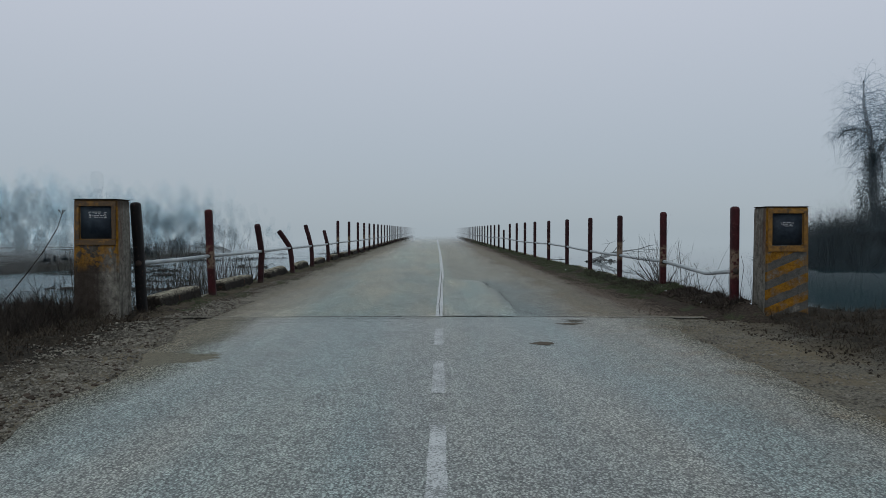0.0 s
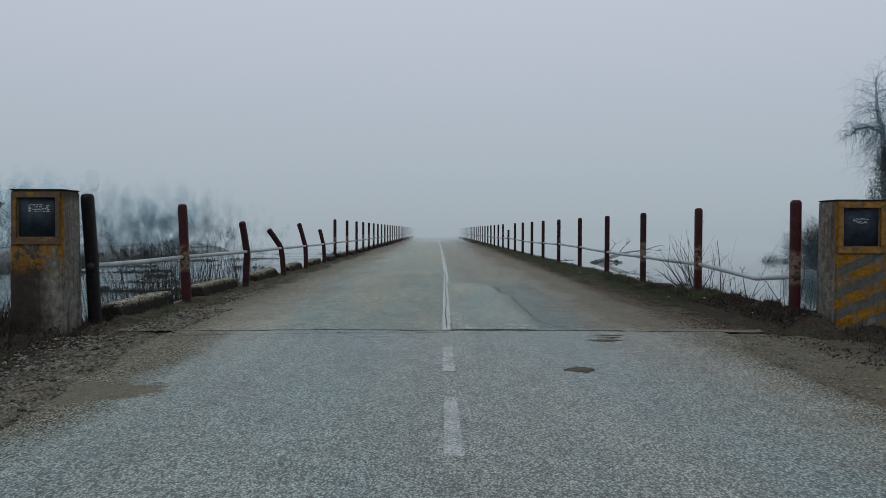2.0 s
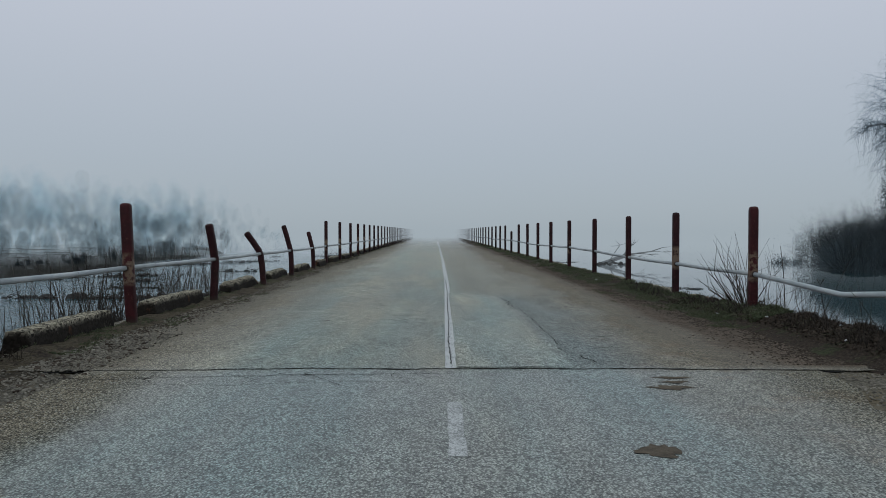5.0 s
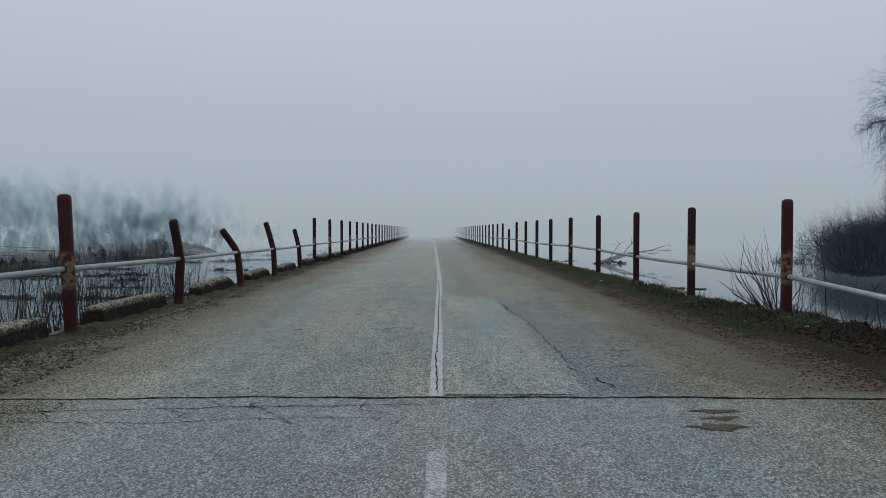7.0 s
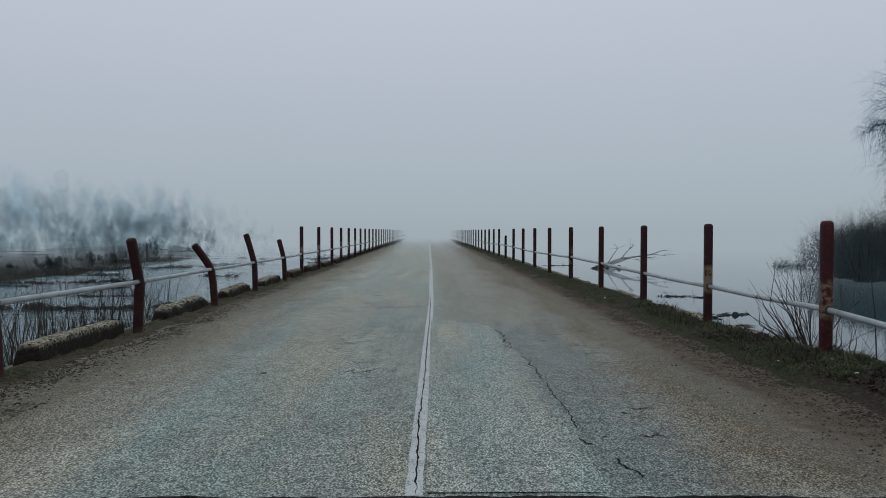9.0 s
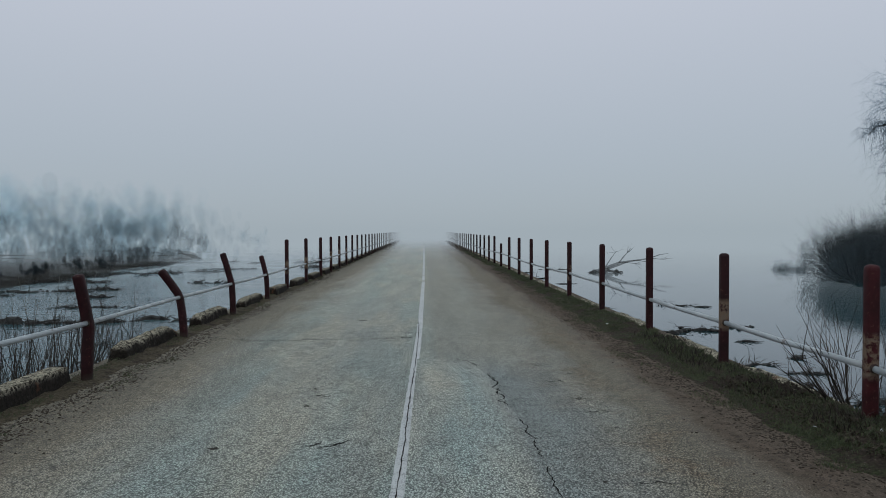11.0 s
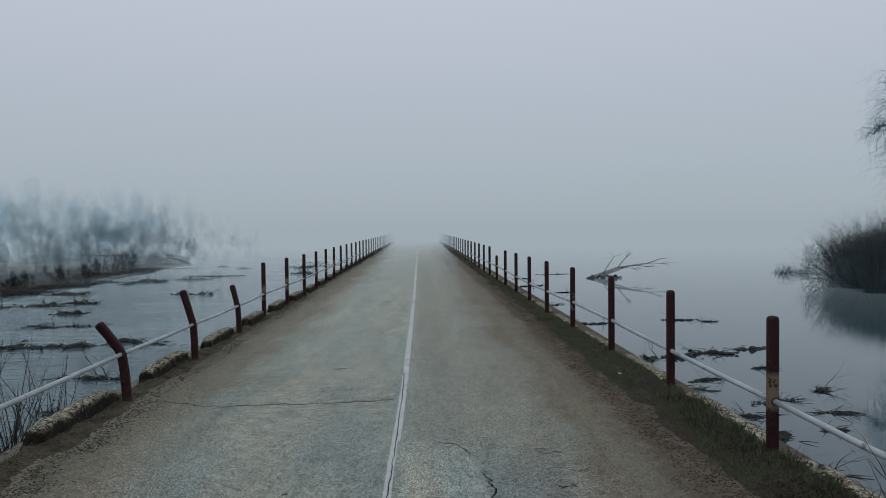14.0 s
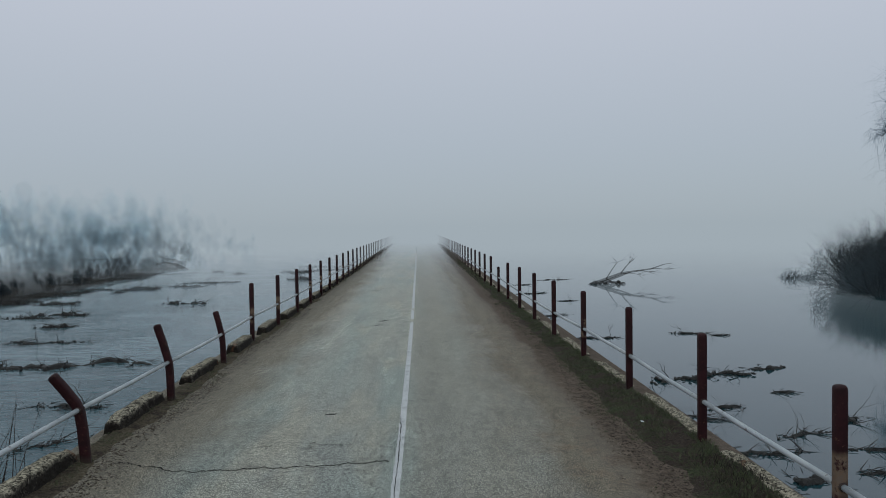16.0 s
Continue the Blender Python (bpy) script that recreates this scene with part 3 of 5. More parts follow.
def left_edge(y):
    return -2.45 + 0.16 * fbm(0, y, 0.7, 1.0) + 0.06 * fbm(0, y, 3.0, 4.0) - 0.55 * ease(4.5, 9.6, y)


def right_edge(y):
    return 2.62 + 0.12 * fbm(9, y, 0.6, 2.0) + 0.05 * fbm(9, y, 3.0, 6.0) + 0.3 * ease(8.0, 9.3, y)


def joint(x):
    return JOINT_Y + 0.028 * fbm(x, 0, 1.2, 2.0) + 0.012 * fbm(x, 0, 7.0, 3.0) - 0.012 * x


def road_height(x, y):
    return 0.006 * fbm(x, y, 0.6, 11.0) + 0.0025 * fbm(x, y, 3.0, 12.0) - 0.0012 * x * x


def approach(u, v):
    """u from side to side, v along, 0 to 1."""
    y = -40 + (v ** 0.5) * 49.4 if v < 1 else 9.4
    a, b = left_edge(y), right_edge(y)
    x = a + (b - a) * u
    y2 = y if v < 1 else joint(x) - 0.010
    z = road_height(x, y) - (0.05 if u in (0.0, 1.0) else 0.0)
    return (x, y2, z)


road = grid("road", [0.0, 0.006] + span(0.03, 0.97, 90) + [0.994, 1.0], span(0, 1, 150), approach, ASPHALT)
tagged(road, "worn grey asphalt road with coarse stone chippings", "road", kind="structure")

DECK_END = 235.0


def build_deck():
    xs = [-4.16, -4.16, -4.10] + span(-3.8, 3.9, 120) + [4.24, 4.30, 4.30]
    zs = {0: -2.2, 1: -0.04, len(xs) - 2: -0.06, len(xs) - 1: -2.2}
    ys = span(JOINT_Y, 30, 90) + span(31, 80, 49) + span(85, DECK_END, 30)
    v, f = [], []
    for j, y in enumerate(ys):
        for i, x in enumerate(xs):
            z = zs.get(i, road_height(x, y) - (0.004 if i in (2, len(xs) - 3) else 0.0))
            yy = joint(x) + 0.010 if j == 0 else y
            v.append((x, yy, z))
    n = len(xs)
    for j in range(len(ys) - 1):
        for i in range(n - 1):
            a = j * n + i
            f.append((a, a + 1, a + n + 1, a + n))
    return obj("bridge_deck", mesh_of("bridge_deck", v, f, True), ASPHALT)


deck = build_deck()
tagged(deck, "long straight bridge deck of dusty patched asphalt", "bridge", kind="structure")

# the open joint between the embankment and the deck
gap = Soup()
for i in range(120):
    x0, x1 = -3.3 + 6.4 * i / 120, -3.3 + 6.4 * (i + 1) / 120
    gap.add([(x0, joint(x0) - 0.03, -0.022), (x1, joint(x1) - 0.03, -0.022), (x1, joint(x1) + 0.03, -0.022), (x0, joint(x0) + 0.03, -0.022)], [(0, 1, 2, 3)])
tagged(obj("expansion_joint", gap.mesh("expansion_joint"), CRACK), "dark open joint across the road at the bridge head", "joint", kind="structure")


def crack(name, pts, width, label, steps=14, wob=0.02):
    """A crack in the surface: a thin ragged dark ribbon with tapering ends."""
    s = Soup()
    line = []
    for (x0, y0), (x1, y1) in zip(pts, pts[1:]):
        for i in range(steps):
            t = i / steps
            line.append((x0 + (x1 - x0) * t, y0 + (y1 - y0) * t))
    line.append(pts[-1])
    quads = []
    for i, (x, y) in enumerate(line):
        a, b = line[max(i - 1, 0)], line[min(i + 1, len(line) - 1)]
        d = Vector((b[0] - a[0], b[1] - a[1], 0)).normalized()
        nrm = Vector((-d.y, d.x, 0))
        o = wob * (fbm(x * 3, y * 3, 1.5, 4.0) + 0.5 * fbm(x, y, 19.0, 7.0))
        w = width * (0.25 + 1.1 * abs(fbm(x, y, 9.0, 9.0)) + 0.6 * abs(fbm(x, y, 31.0, 5.0))) * min(1.0, (i + 0.3) / 4, (len(line) - i - 0.7) / 4)
        for sgn in (-0.5, 0.5):
            p = Vector((x, y, 0)) + nrm * (o + sgn * w)
            quads.append((p.x, p.y, road_height(p.x, p.y) + 0.004))
    s.add(quads, [(2 * i, 2 * i + 1, 2 * i + 3, 2 * i + 2) for i in range(len(line) - 1)])
    ob = obj(name, s.mesh(name), CRACK)
    return tagged(ob, label, "crack", "cracks in the road", "structure")


CL = "dark ragged crack in the worn asphalt"
crack("crack", [(-3.35, 18.70), (-3.0, 18.62), (-2.5, 18.33), (-1.9, 18.32), (-1.4, 18.36), (-0.85, 18.39), (-0.3, 18.46), (0.0, 18.46)], 0.034, CL, 30, 0.08)
crack("crack", [(-2.1, 19.1), (-1.7, 19.2), (-1.2, 19.2)], 0.014, CL)
crack("crack", [(-1.0, 19.25), (-0.7, 19.2), (-0.4, 19.22)], 0.016, CL)
crack("crack", [(x / 4, joint(x / 4)) for x in range(-13, 13)], 0.034, "ragged broken edge of the joint", 9, 0.018)
crack("crack", [(-3.2, 9.16), (-2.6, 9.06), (-1.9, 9.10), (-1.3, 9.16), (-0.7, 9.18), (0.0, 9.24)], 0.014, CL, 20, 0.03)
crack("crack", [(-2.9, 8.96), (-2.3, 8.84), (-1.7, 8.80), (-1.1, 8.88), (-0.3, 8.90)], 0.010, CL, 20, 0.04)
crack("crack", [(-2.4, 9.36), (-2.3, 9.22), (-2.35, 9.05), (-2.2, 8.85)], 0.008, CL, 8)
crack("crack", [(-1.9, 9.35), (-1.7, 9.15), (-1.5, 9.0), (-1.55, 8.8)], 0.008, CL, 8)
crack("crack", [(-1.45, 9.36), (-1.35, 9.2), (-1.05, 9.12)], 0.008, CL, 8)
crack("crack", [(-1.1, 9.36), (-1.15, 9.2), (-0.95, 8.95), (-0.8, 8.7)], 0.008, CL, 8)
crack("crack", [(-0.45, 9.36), (-0.5, 9.1), (-0.2, 8.92), (-0.3, 8.7)], 0.008, CL, 8)
crack("crack", [(-2.9, 9.36), (-2.75, 9.15), (-2.9, 8.9)], 0.008, CL, 8)
crack("crack", [(-1.2, 48.0), (0.9, 47.8)], 0.08, CL)
crack("crack", [(-0.02, 9.45), (-0.02, 11.0), (0.015, 12.5), (0.025, 14.0), (0.065, 16.5), (0.085, 18.5), (0.085, 19.6), (0.07, 20.6)], 0.014, "crack along the middle of the white line", 34, 0.012)
# the lighter patch of asphalt in one lane, with its broken edge
def patch():
    edge = [(0.10, 16.37), (0.5, 16.5), (0.75, 16.35), (0.94, 15.7), (0.94, 14.5), (1.06, 13.4), (1.05, 12.4), (1.05, 11.5), (1.06, 11.0), (1.0, 10.4), (0.97, 9.94), (0.96, 9.43)]
    line = []
    for (x0, y0), (x1, y1) in zip(edge, edge[1:]):
        for i in range(14):
            t = i / 14
            x, y = x0 + (x1 - x0) * t, y0 + (y1 - y0) * t
            line.append((x + 0.05 * fbm(x, y, 2.5, 3.0), y + 0.05 * fbm(x, y, 2.5, 6.0)))
    v, f = [], []
    for x, y in line:
        for i in range(7):
            near = 0.030 + 0.0076 * (y - 9.43)
            xx = near + (x - near) * i / 6
            v.append((xx, y, road_height(xx, y) + (0.007 if i < 6 else 0.001)))
    n = 7
    for j in range(len(line) - 1):
        for i in range(n - 1):
            a = j * n + i
            f.append((a, a + n, a + n + 1, a + 1))
    return obj("asphalt_patch", mesh_of("asphalt_patch", v, f, True), ASPHALT_PATCH)


tagged(patch(), "paler asphalt patch with a ragged broken edge", "road patch", kind="structure")
crack("crack", [(0.25, 16.44), (0.49, 16.52), (0.74, 16.38), (0.88, 15.95)], 0.022, CL, 14, 0.05)
crack("crack", [(0.96, 15.6), (0.95, 15.0), (0.96, 14.4), (1.0, 13.9)], 0.024, CL, 12, 0.07)
crack("crack", [(1.05, 13.5), (1.06, 12.8), (1.06, 12.3)], 0.014, CL, 16, 0.04)
crack("crack", [(1.05, 12.2), (1.05, 11.5), (1.06, 11.0), (1.02, 10.6)], 0.010, CL, 18, 0.03)
crack("crack", [(1.0, 10.46), (1.01, 10.30), (1.05, 10.27)], 0.020, CL, 10, 0.04)
crack("crack", [(1.12, 10.04), (1.14, 9.86), (1.17, 9.76), (1.165, 9.66)], 0.024, CL, 10, 0.03)
FLAKES = ((1.6, 16.2), (1.70, 15.8), (1.79, 15.5), (1.76, 14.9), (1.79, 14.3), (1.84, 13.7), (1.86, 13.15), (1.9, 12.57), (1.68, 11.8), (1.66, 11.3), (1.56, 10.85), (1.53, 10.49))


def hollow(x, y, rx, ry, label, material=PUDDLE_EARTH, ragged=0.4):
    """A shallow pothole filled with earth."""
    v, f = [(x, y, road_height(x, y) + 0.005)], []
    for r, z in ((0.6, 0.005), (1.0, 0.004)):
        for i in range(22):
            a = math.tau * i / 22
            k = r * (1 + ragged * fbm(math.cos(a), math.sin(a), 1.8, x * 3 + y))
            px, py = x + rx * k * math.cos(a), y + ry * k * math.sin(a)
            v.append((px, py, road_height(px, py) + z))
    for i in range(22):
        j = (i + 1) % 22
        f.append((0, 1 + i, 1 + j))
        f.append((1 + i, 23 + i, 23 + j, 1 + j))
    ob = obj("pothole", mesh_of("pothole", v, f, True), material)
    return tagged(ob, label, "pothole", "potholes in the road", "structure")


for x, y, rx, ry in ((0.97, 7.18, 0.10, 0.10), (1.50, 8.68, 0.13, 0.07), (1.62, 9.02, 0.15, 0.04), (1.58, 8.86, 0.09, 0.035)):
    hollow(x, y, rx, ry, "shallow pothole with brown earth in it", PUDDLE_EARTH, 0.7)
rng.seed(57)
for x, y in FLAKES:
    for k in range(1):
        l = rng.uniform(0.07, 0.16) * (0.8 + 0.05 * (y - 10))
        x1, y1 = x + rng.gauss(0, 0.06), y + rng.gauss(0, 0.10)
        crack("crack", [(x1 - l, y1 + 0.3 * l), (x1 - 0.3 * l, y1 - 0.2 * l), (x1 + 0.4 * l, y1 + 0.1 * l), (x1 + l, y1 - 0.35 * l)], rng.uniform(0.012, 0.028), "flaked edge in the worn asphalt surface", 5, 0.05)
for k in range(9):
    y = 10.2 + 6.0 * rng.random()
    x = 1.62 + rng.gauss(0, 0.3)
    r = rng.uniform(0.008, 0.018)
    hollow(x, y, r * 1.6, r, "peeled spot in the asphalt surface", CHIP, 0.8)
for k in range(6):
    x, y, l = 0.28 + 0.4 * rng.random(), 11.0 + 1.5 * rng.random(), rng.uniform(0.02, 0.05)
    crack("crack", [(x - l, y), (x, y + 0.3 * l), (x + l, y + 0.1 * l)], 0.018, "small broken pit in the asphalt patch", 4, 0.03)
for k in range(4):
    hollow(-0.6 - 1.0 * rng.random(), 12.0 + 5.0 * rng.random(), rng.uniform(0.02, 0.05), rng.uniform(0.015, 0.03), "peeled spot in the asphalt surface", CHIP, 0.8)
for x, y, n, w, l in ((-1.5, 42.0, 3, 0.10, 0.5), (-1.3, 43.4, 2, 0.10, 0.4), (-0.72, 31.5, 3, 0.07, 0.35), (-0.92, 30.5, 3, 0.07, 0.3), (-0.96, 21.0, 2, 0.05, 0.16), (-1.1, 19.2, 2, 0.03, 0.12), (0.9, 27.5, 2, 0.03, 0.3), (-0.62, 12.9, 3, 0.035, 0.2), (-0.9, 14.6, 2, 0.03, 0.15)):
    for k in range(n):
        x0, y0 = x + rng.uniform(-0.16, 0.16), y + rng.uniform(-0.25, 0.25)
        crack("crack", [(x0 - 0.6 * l, y0 - 0.3 * l), (x0, y0), (x0 + 0.3 * l, y0 + 0.5 * l)], w, "broken spot in the dusty asphalt", 5)


def stripe(x0, x1, y0, y1, name, label, paint=LINE_PAINT):
    n = max(6, int((y1 - y0) / 0.12))
    v, f = [], []
    for i in range(n + 1):
        y = y0 + (y1 - y0) * i / n
        cx = x0 + (x1 - x0) * i / n
        w = 0.046
        for j, s in enumerate((-1, -0.3, 0.3, 1)):
            e = 0.010 * fbm(cx + s, y, 7.0, 2.0) if abs(s) == 1 else 0
            xx = cx + s * w + e
            v.append((xx, y, road_height(xx, y) + 0.0025))
    for i in range(n):
        for j in range(3):
            a = i * 4 + j
            f.append((a, a + 1, a + 5, a + 4))
    ob = obj(name, mesh_of(name, v, f, True), paint)
    return tagged(ob, label, "road marking", "centre line", "structure")


stripe(-0.08, -0.065, 2.55, 4.2, "road_marking", "worn white dash of the centre line")
stripe(-0.06, -0.05, 5.0, 6.25, "road_marking", "worn white dash of the centre line")
stripe(-0.045, -0.035, 7.1, 8.25, "road_marking", "worn white dash of the centre line")
CENTRE = ((JOINT_Y + 0.03, -0.03), (12.0, 0.005), (14.5, 0.035), (17.5, 0.08), (20.0, 0.105), (32.0, 0.155), (55.0, 0.175), (160.0, 0.18))
for (y0, x0), (y1, x1) in zip(CENTRE, CENTRE[1:]):
    stripe(x0, x1, y0, y1, "road_marking", "cracked white centre line along the bridge", LINE_PAINT_DECK)

# ---- railings ----
def post_mesh(pts, half=0.053, deep=0.05):
    """A post of rounded square section along a bent line, with a domed head."""
    s = Soup()
    ring = []
    for i in range(16):
        a = math.tau * i / 16
        c, d = math.cos(a), math.sin(a)
        ring.append((half * math.copysign(abs(c) ** 0.45, c), deep * math.copysign(abs(d) ** 0.45, d)))
    pts = [Vector(p) for p in pts]
    rows = []
    for i, p in enumerate(pts):
        a, b = pts[max(i - 1, 0)], pts[min(i + 1, len(pts) - 1)]
        rows.append((p, (b - a).normalized(), 1.0))
    p, d, _ = rows[-1]
    rows[-1] = (p - d * 0.05, d, 1.0)
    for h, k in ((0.030, 0.97), (0.015, 0.86), (0.005, 0.66), (0.0, 0.35)):
        rows.append((p - d * h, d, k))
    for p, d, k in rows:
        side = Vector((1, 0, 0))
        side = (side - d * side.dot(d)).normalized()
        fwd = d.cross(side)
        for x, y in ring:
            s.v.append(p + side * x * k + fwd * y * k)
    n = 16
    for i in range(len(rows) - 1):
        for j in range(n):
            a, b = i * n + j, i * n + (j + 1) % n
            s.f.append((a, b, b + n, a + n))
    e = (len(rows) - 1) * n
    s.f.append(tuple(e + j for j in range(n)))
    return s.mesh("post", True)


def straight(top):
    return [(0, 0, -0.35), (0, 0, 0.0), (0, 0, 0.3), (0, 0, 0.6), (0, 0, 0.9), (0, 0, top)]


def bent(elbow, dx, dy, top, foot=0.0):
    return [(foot, 0, -0.35), (foot, 0, 0.0), (foot * 0.5, 0, elbow * 0.6), (0.0, 0, elbow - 0.06), (dx * 0.12, dy * 0.12, elbow + 0.03), (dx * 0.55, dy * 0.55, elbow + (top - elbow) * 0.55), (dx, dy, top)]


def collar_mesh(r=0.040):
    s = Soup()
    s.tube([(0, -0.066, 0), (0, -0.058, 0), (0, 0.058, 0), (0, 0.066, 0)], [r * 0.9, r, r, r * 0.9], 14)
    return s.mesh("collar", True)


COLLAR = collar_mesh()
COLLAR.materials.append(RED_PAINT)


def railing(name, label, posts, pipe_z, bends=()):
    """posts: (x, y, mesh, material). Pipes run through the posts, a length to each bay."""
    top = empty(name, (0, 0, 0))
    tagged(top, label, "railing")
    for x, y, me, m in posts:
        p = new("post", me)
        if not me.materials:
            me.materials.append(m)
        p.parent = top
        p.location = (x, y, 0)
        if y < 60:
            c = new("collar", COLLAR)
            c.parent = p
            c.location = (0, 0, pipe_z(y))
    for (x0, y0, *_), (x1, y1, *_) in zip(posts, posts[1:]):
        s = Soup()
        pts = [(x0, y0, pipe_z(y0))]
        pts += [q for q in bends if y0 < q[1] < y1]
        mid_z = 0.5 * (pipe_z(y0) + pipe_z(y1)) - 0.012 * rng.random()
        if len(pts) == 1:
            pts.append((0.5 * (x0 + x1), 0.5 * (y0 + y1), mid_z))
        pts.append((x1, y1, pipe_z(y1)))
        s.tube(pts, [0.029] * len(pts), 12 if y0 < 40 else 6)
        r = new("pipe", s.mesh("pipe", True))
        r.data.materials.append(PIPE)
        r.parent = top
    return top


M_STD, M_STD_W = post_mesh(straight(1.41)), post_mesh(straight(1.41))
M_STD.materials.append(RED_PAINT)
M_STD_W.materials.append(RED_BAND)
M_FAR, M_FAR_W = post_mesh(straight(1.45)), post_mesh(straight(1.45))
M_FAR.materials.append(RED_PAINT)
M_FAR_W.materials.append(RED_BAND)
M_FRESH = post_mesh(straight(1.41))
M_FRESH.materials.append(RED_FRESH)
M_SHORT = post_mesh(straight(1.10))
M_SHORT.materials.append(RED_PAINT)


def right_x(y):
    return 3.88 - 0.20 * ease(18, 29, y) - 0.06 * ease(30, 45, y)


def left_x(y):
    return -3.84 + 0.09 * ease(22, 30, y) + 0.12 * ease(28, 34, y)


right_posts = []
for k in range(62):
    y = (9.78, 12.83)[k] if k < 2 else 15.83 + 3.0 * (k - 2)
    me = M_SHORT if k == 10 else (M_FRESH if k in (0, 1) else M_STD_W if k in (2, 5) else M_STD)
    right_posts.append((right_x(y), y, me, RED_PAINT))
railing("bridge_railing", "maroon posts joined by a dented grey pipe rail, grassy foot", right_posts,
        lambda y: 0.555 + 0.07 * ease(18, 24, y) + 0.03 * math.sin(y * 0.35) * ease(20, 30, y), bends=((3.885, 10.80, 0.465),))

left_posts = [
    (-3.93, 9.74, post_mesh([(0.03, 0, -0.35), (0.02, 0, 0.0), (0.0, 0, 0.5), (-0.02, 0, 0.9), (-0.055, 0, 1.46)], 0.062, 0.055), BLACK_PAINT),
    (-3.84, 12.40, post_mesh([(0.05, 0, -0.35), (0.05, 0, 0.0), (0.02, 0, 0.6), (0.01, 0, 0.9), (-0.01, 0, 1.44)], 0.06, 0.055), RED_FRESH),
    (-3.66, 15.35, post_mesh(bent(0.66, -0.07, -0.10, 1.22, -0.03), 0.058), RED_PAINT),
    (-3.74, 18.75, post_mesh(bent(0.68, -0.27, -0.10, 1.08, 0.06), 0.058), RED_PAINT),
    (-3.74, 21.95, post_mesh(bent(0.66, -0.17, -0.05, 1.25, 0.02), 0.058), RED_PAINT),
    (-3.72, 25.15, post_mesh(bent(0.60, -0.13, 0.0, 1.09, 0.02), 0.056), RED_PAINT),
]
for k in range(57):
    y = 28.1 + 3.0 * k
    left_posts.append((left_x(y), y, M_FAR_W if (k < 12 and k % 4 != 2) else M_FAR, RED_PAINT))
railing("bridge_railing", "maroon posts, some bent over, with a grey pipe rail", left_posts, lambda y: 0.665 - 0.05 * ease(12, 26, y))


# ---- pillars at the bridge head ----
def pillar(name, x, y, height, material, label, bars, side):
    """A square gate pillar with a framed plaque let into its face."""
    w, d = 0.53, 0.38
    root = empty(name, (x, y, 0.0))
    tagged(root, label, "pillar", "pillars at the bridge head")
    win_lo, win_hi, wx = height - 0.485, height - 0.075, 0.195
    bm = bmesh.new()
    bmesh.ops.create_cube(bm, size=1.0)
    for v in bm.verts:
        flare = 0.015 if v.co.z < 0 else 0.0
        v.co = Vector((v.co.x * (w + 2 * flare), v.co.y * (d + 2 * flare), (v.co.z + 0.5) * (height + 0.3) - 0.3))
    front = min(bm.faces, key=lambda q: q.calc_center_median().y)
    bmesh.ops.delete(bm, geom=[front], context="FACES")
    bm.verts.ensure_lookup_table()
    yf = -d / 2
    outer = sorted([v for v in bm.verts if v.co.y < 0], key=lambda v: (v.co.z, v.co.x))
    lo_l, lo_r, hi_l, hi_r = outer
    a, b, c, e = (bm.verts.new((sx * wx, yf, z)) for sx, z in ((-1, win_lo), (1, win_lo), (1, win_hi), (-1, win_hi)))
    a2, b2, c2, e2 = (bm.verts.new((v.co.x, yf + 0.028, v.co.z)) for v in (a, b, c, e))
    for q in ((lo_l, lo_r, b, a), (lo_r, hi_r, c, b), (hi_r, hi_l, e, c), (hi_l, lo_l, a, e),
              (a, b, b2, a2), (b, c, c2, b2), (c, e, e2, c2), (e, a, a2, e2), (a2, b2, c2, e2)):
        bm.faces.new(q)
    bmesh.ops.recalc_face_normals(bm, faces=bm.faces[:])
    sharp = [q for q in bm.edges if len(q.link_faces) == 2 and q.calc_face_angle(0) > 0.9]
    bmesh.ops.bevel(bm, geom=sharp, offset=0.012, segments=2, affect="EDGES")
    bmesh.ops.triangulate(bm, faces=[q for q in bm.faces if len(q.verts) > 4])
    me = bpy.data.meshes.new("body")
    bm.to_mesh(me)
    bm.free()
    obj("body", me, material, root)
    # coping slab
    cap = block((w + 0.008, d + 0.008, 0.014), 0.005, 3, 0.004, x, 0)
    co = obj("coping", cap, SOIL, root, "stained thin concrete coping")
    co.location = (0, 0, height)
    # raised frame round the plaque
    for nm, sx, sz, px, pz in (("frame_rail", 2 * wx + 0.11, 0.055, 0, win_hi + 0.0), ("frame_rail", 2 * wx + 0.11, 0.07, 0, win_lo - 0.075),
                               ("frame_stile", 0.05, win_hi - win_lo, -wx - 0.03, win_lo), ("frame_stile", 0.05, win_hi - win_lo, wx + 0.03, win_lo)):
        b = block((sx, 0.026, sz), 0.003, 3, 0.0025, px + pz, 2 if sz > sx else 0)
        b.polygons.foreach_set("use_smooth", [False] * len(b.polygons))
        f = obj(nm, b, FRAME_DIRTY if side < 0 else FRAME_YELLOW, root)
        f.location = (px, yf - 0.005, pz)
    pl = block((2 * wx - 0.004, 0.012, win_hi - win_lo - 0.004), 0.004, 2, 0.0015, x, 0)
    p = obj("plaque", pl, PLAQUE, root, "dark slate plaque with faded white marks")
    p.location = (0, yf + 0.021, win_lo + 0.002)
    for bx, bz, bw, bh in bars:
        m = block((bw, 0.004, bh), 0.001, 2, 0.0025, bx + bz, 0)
        q = obj("mark", m, CHALK, p)
        q.location = (bx, -0.0075, bz)
    return root


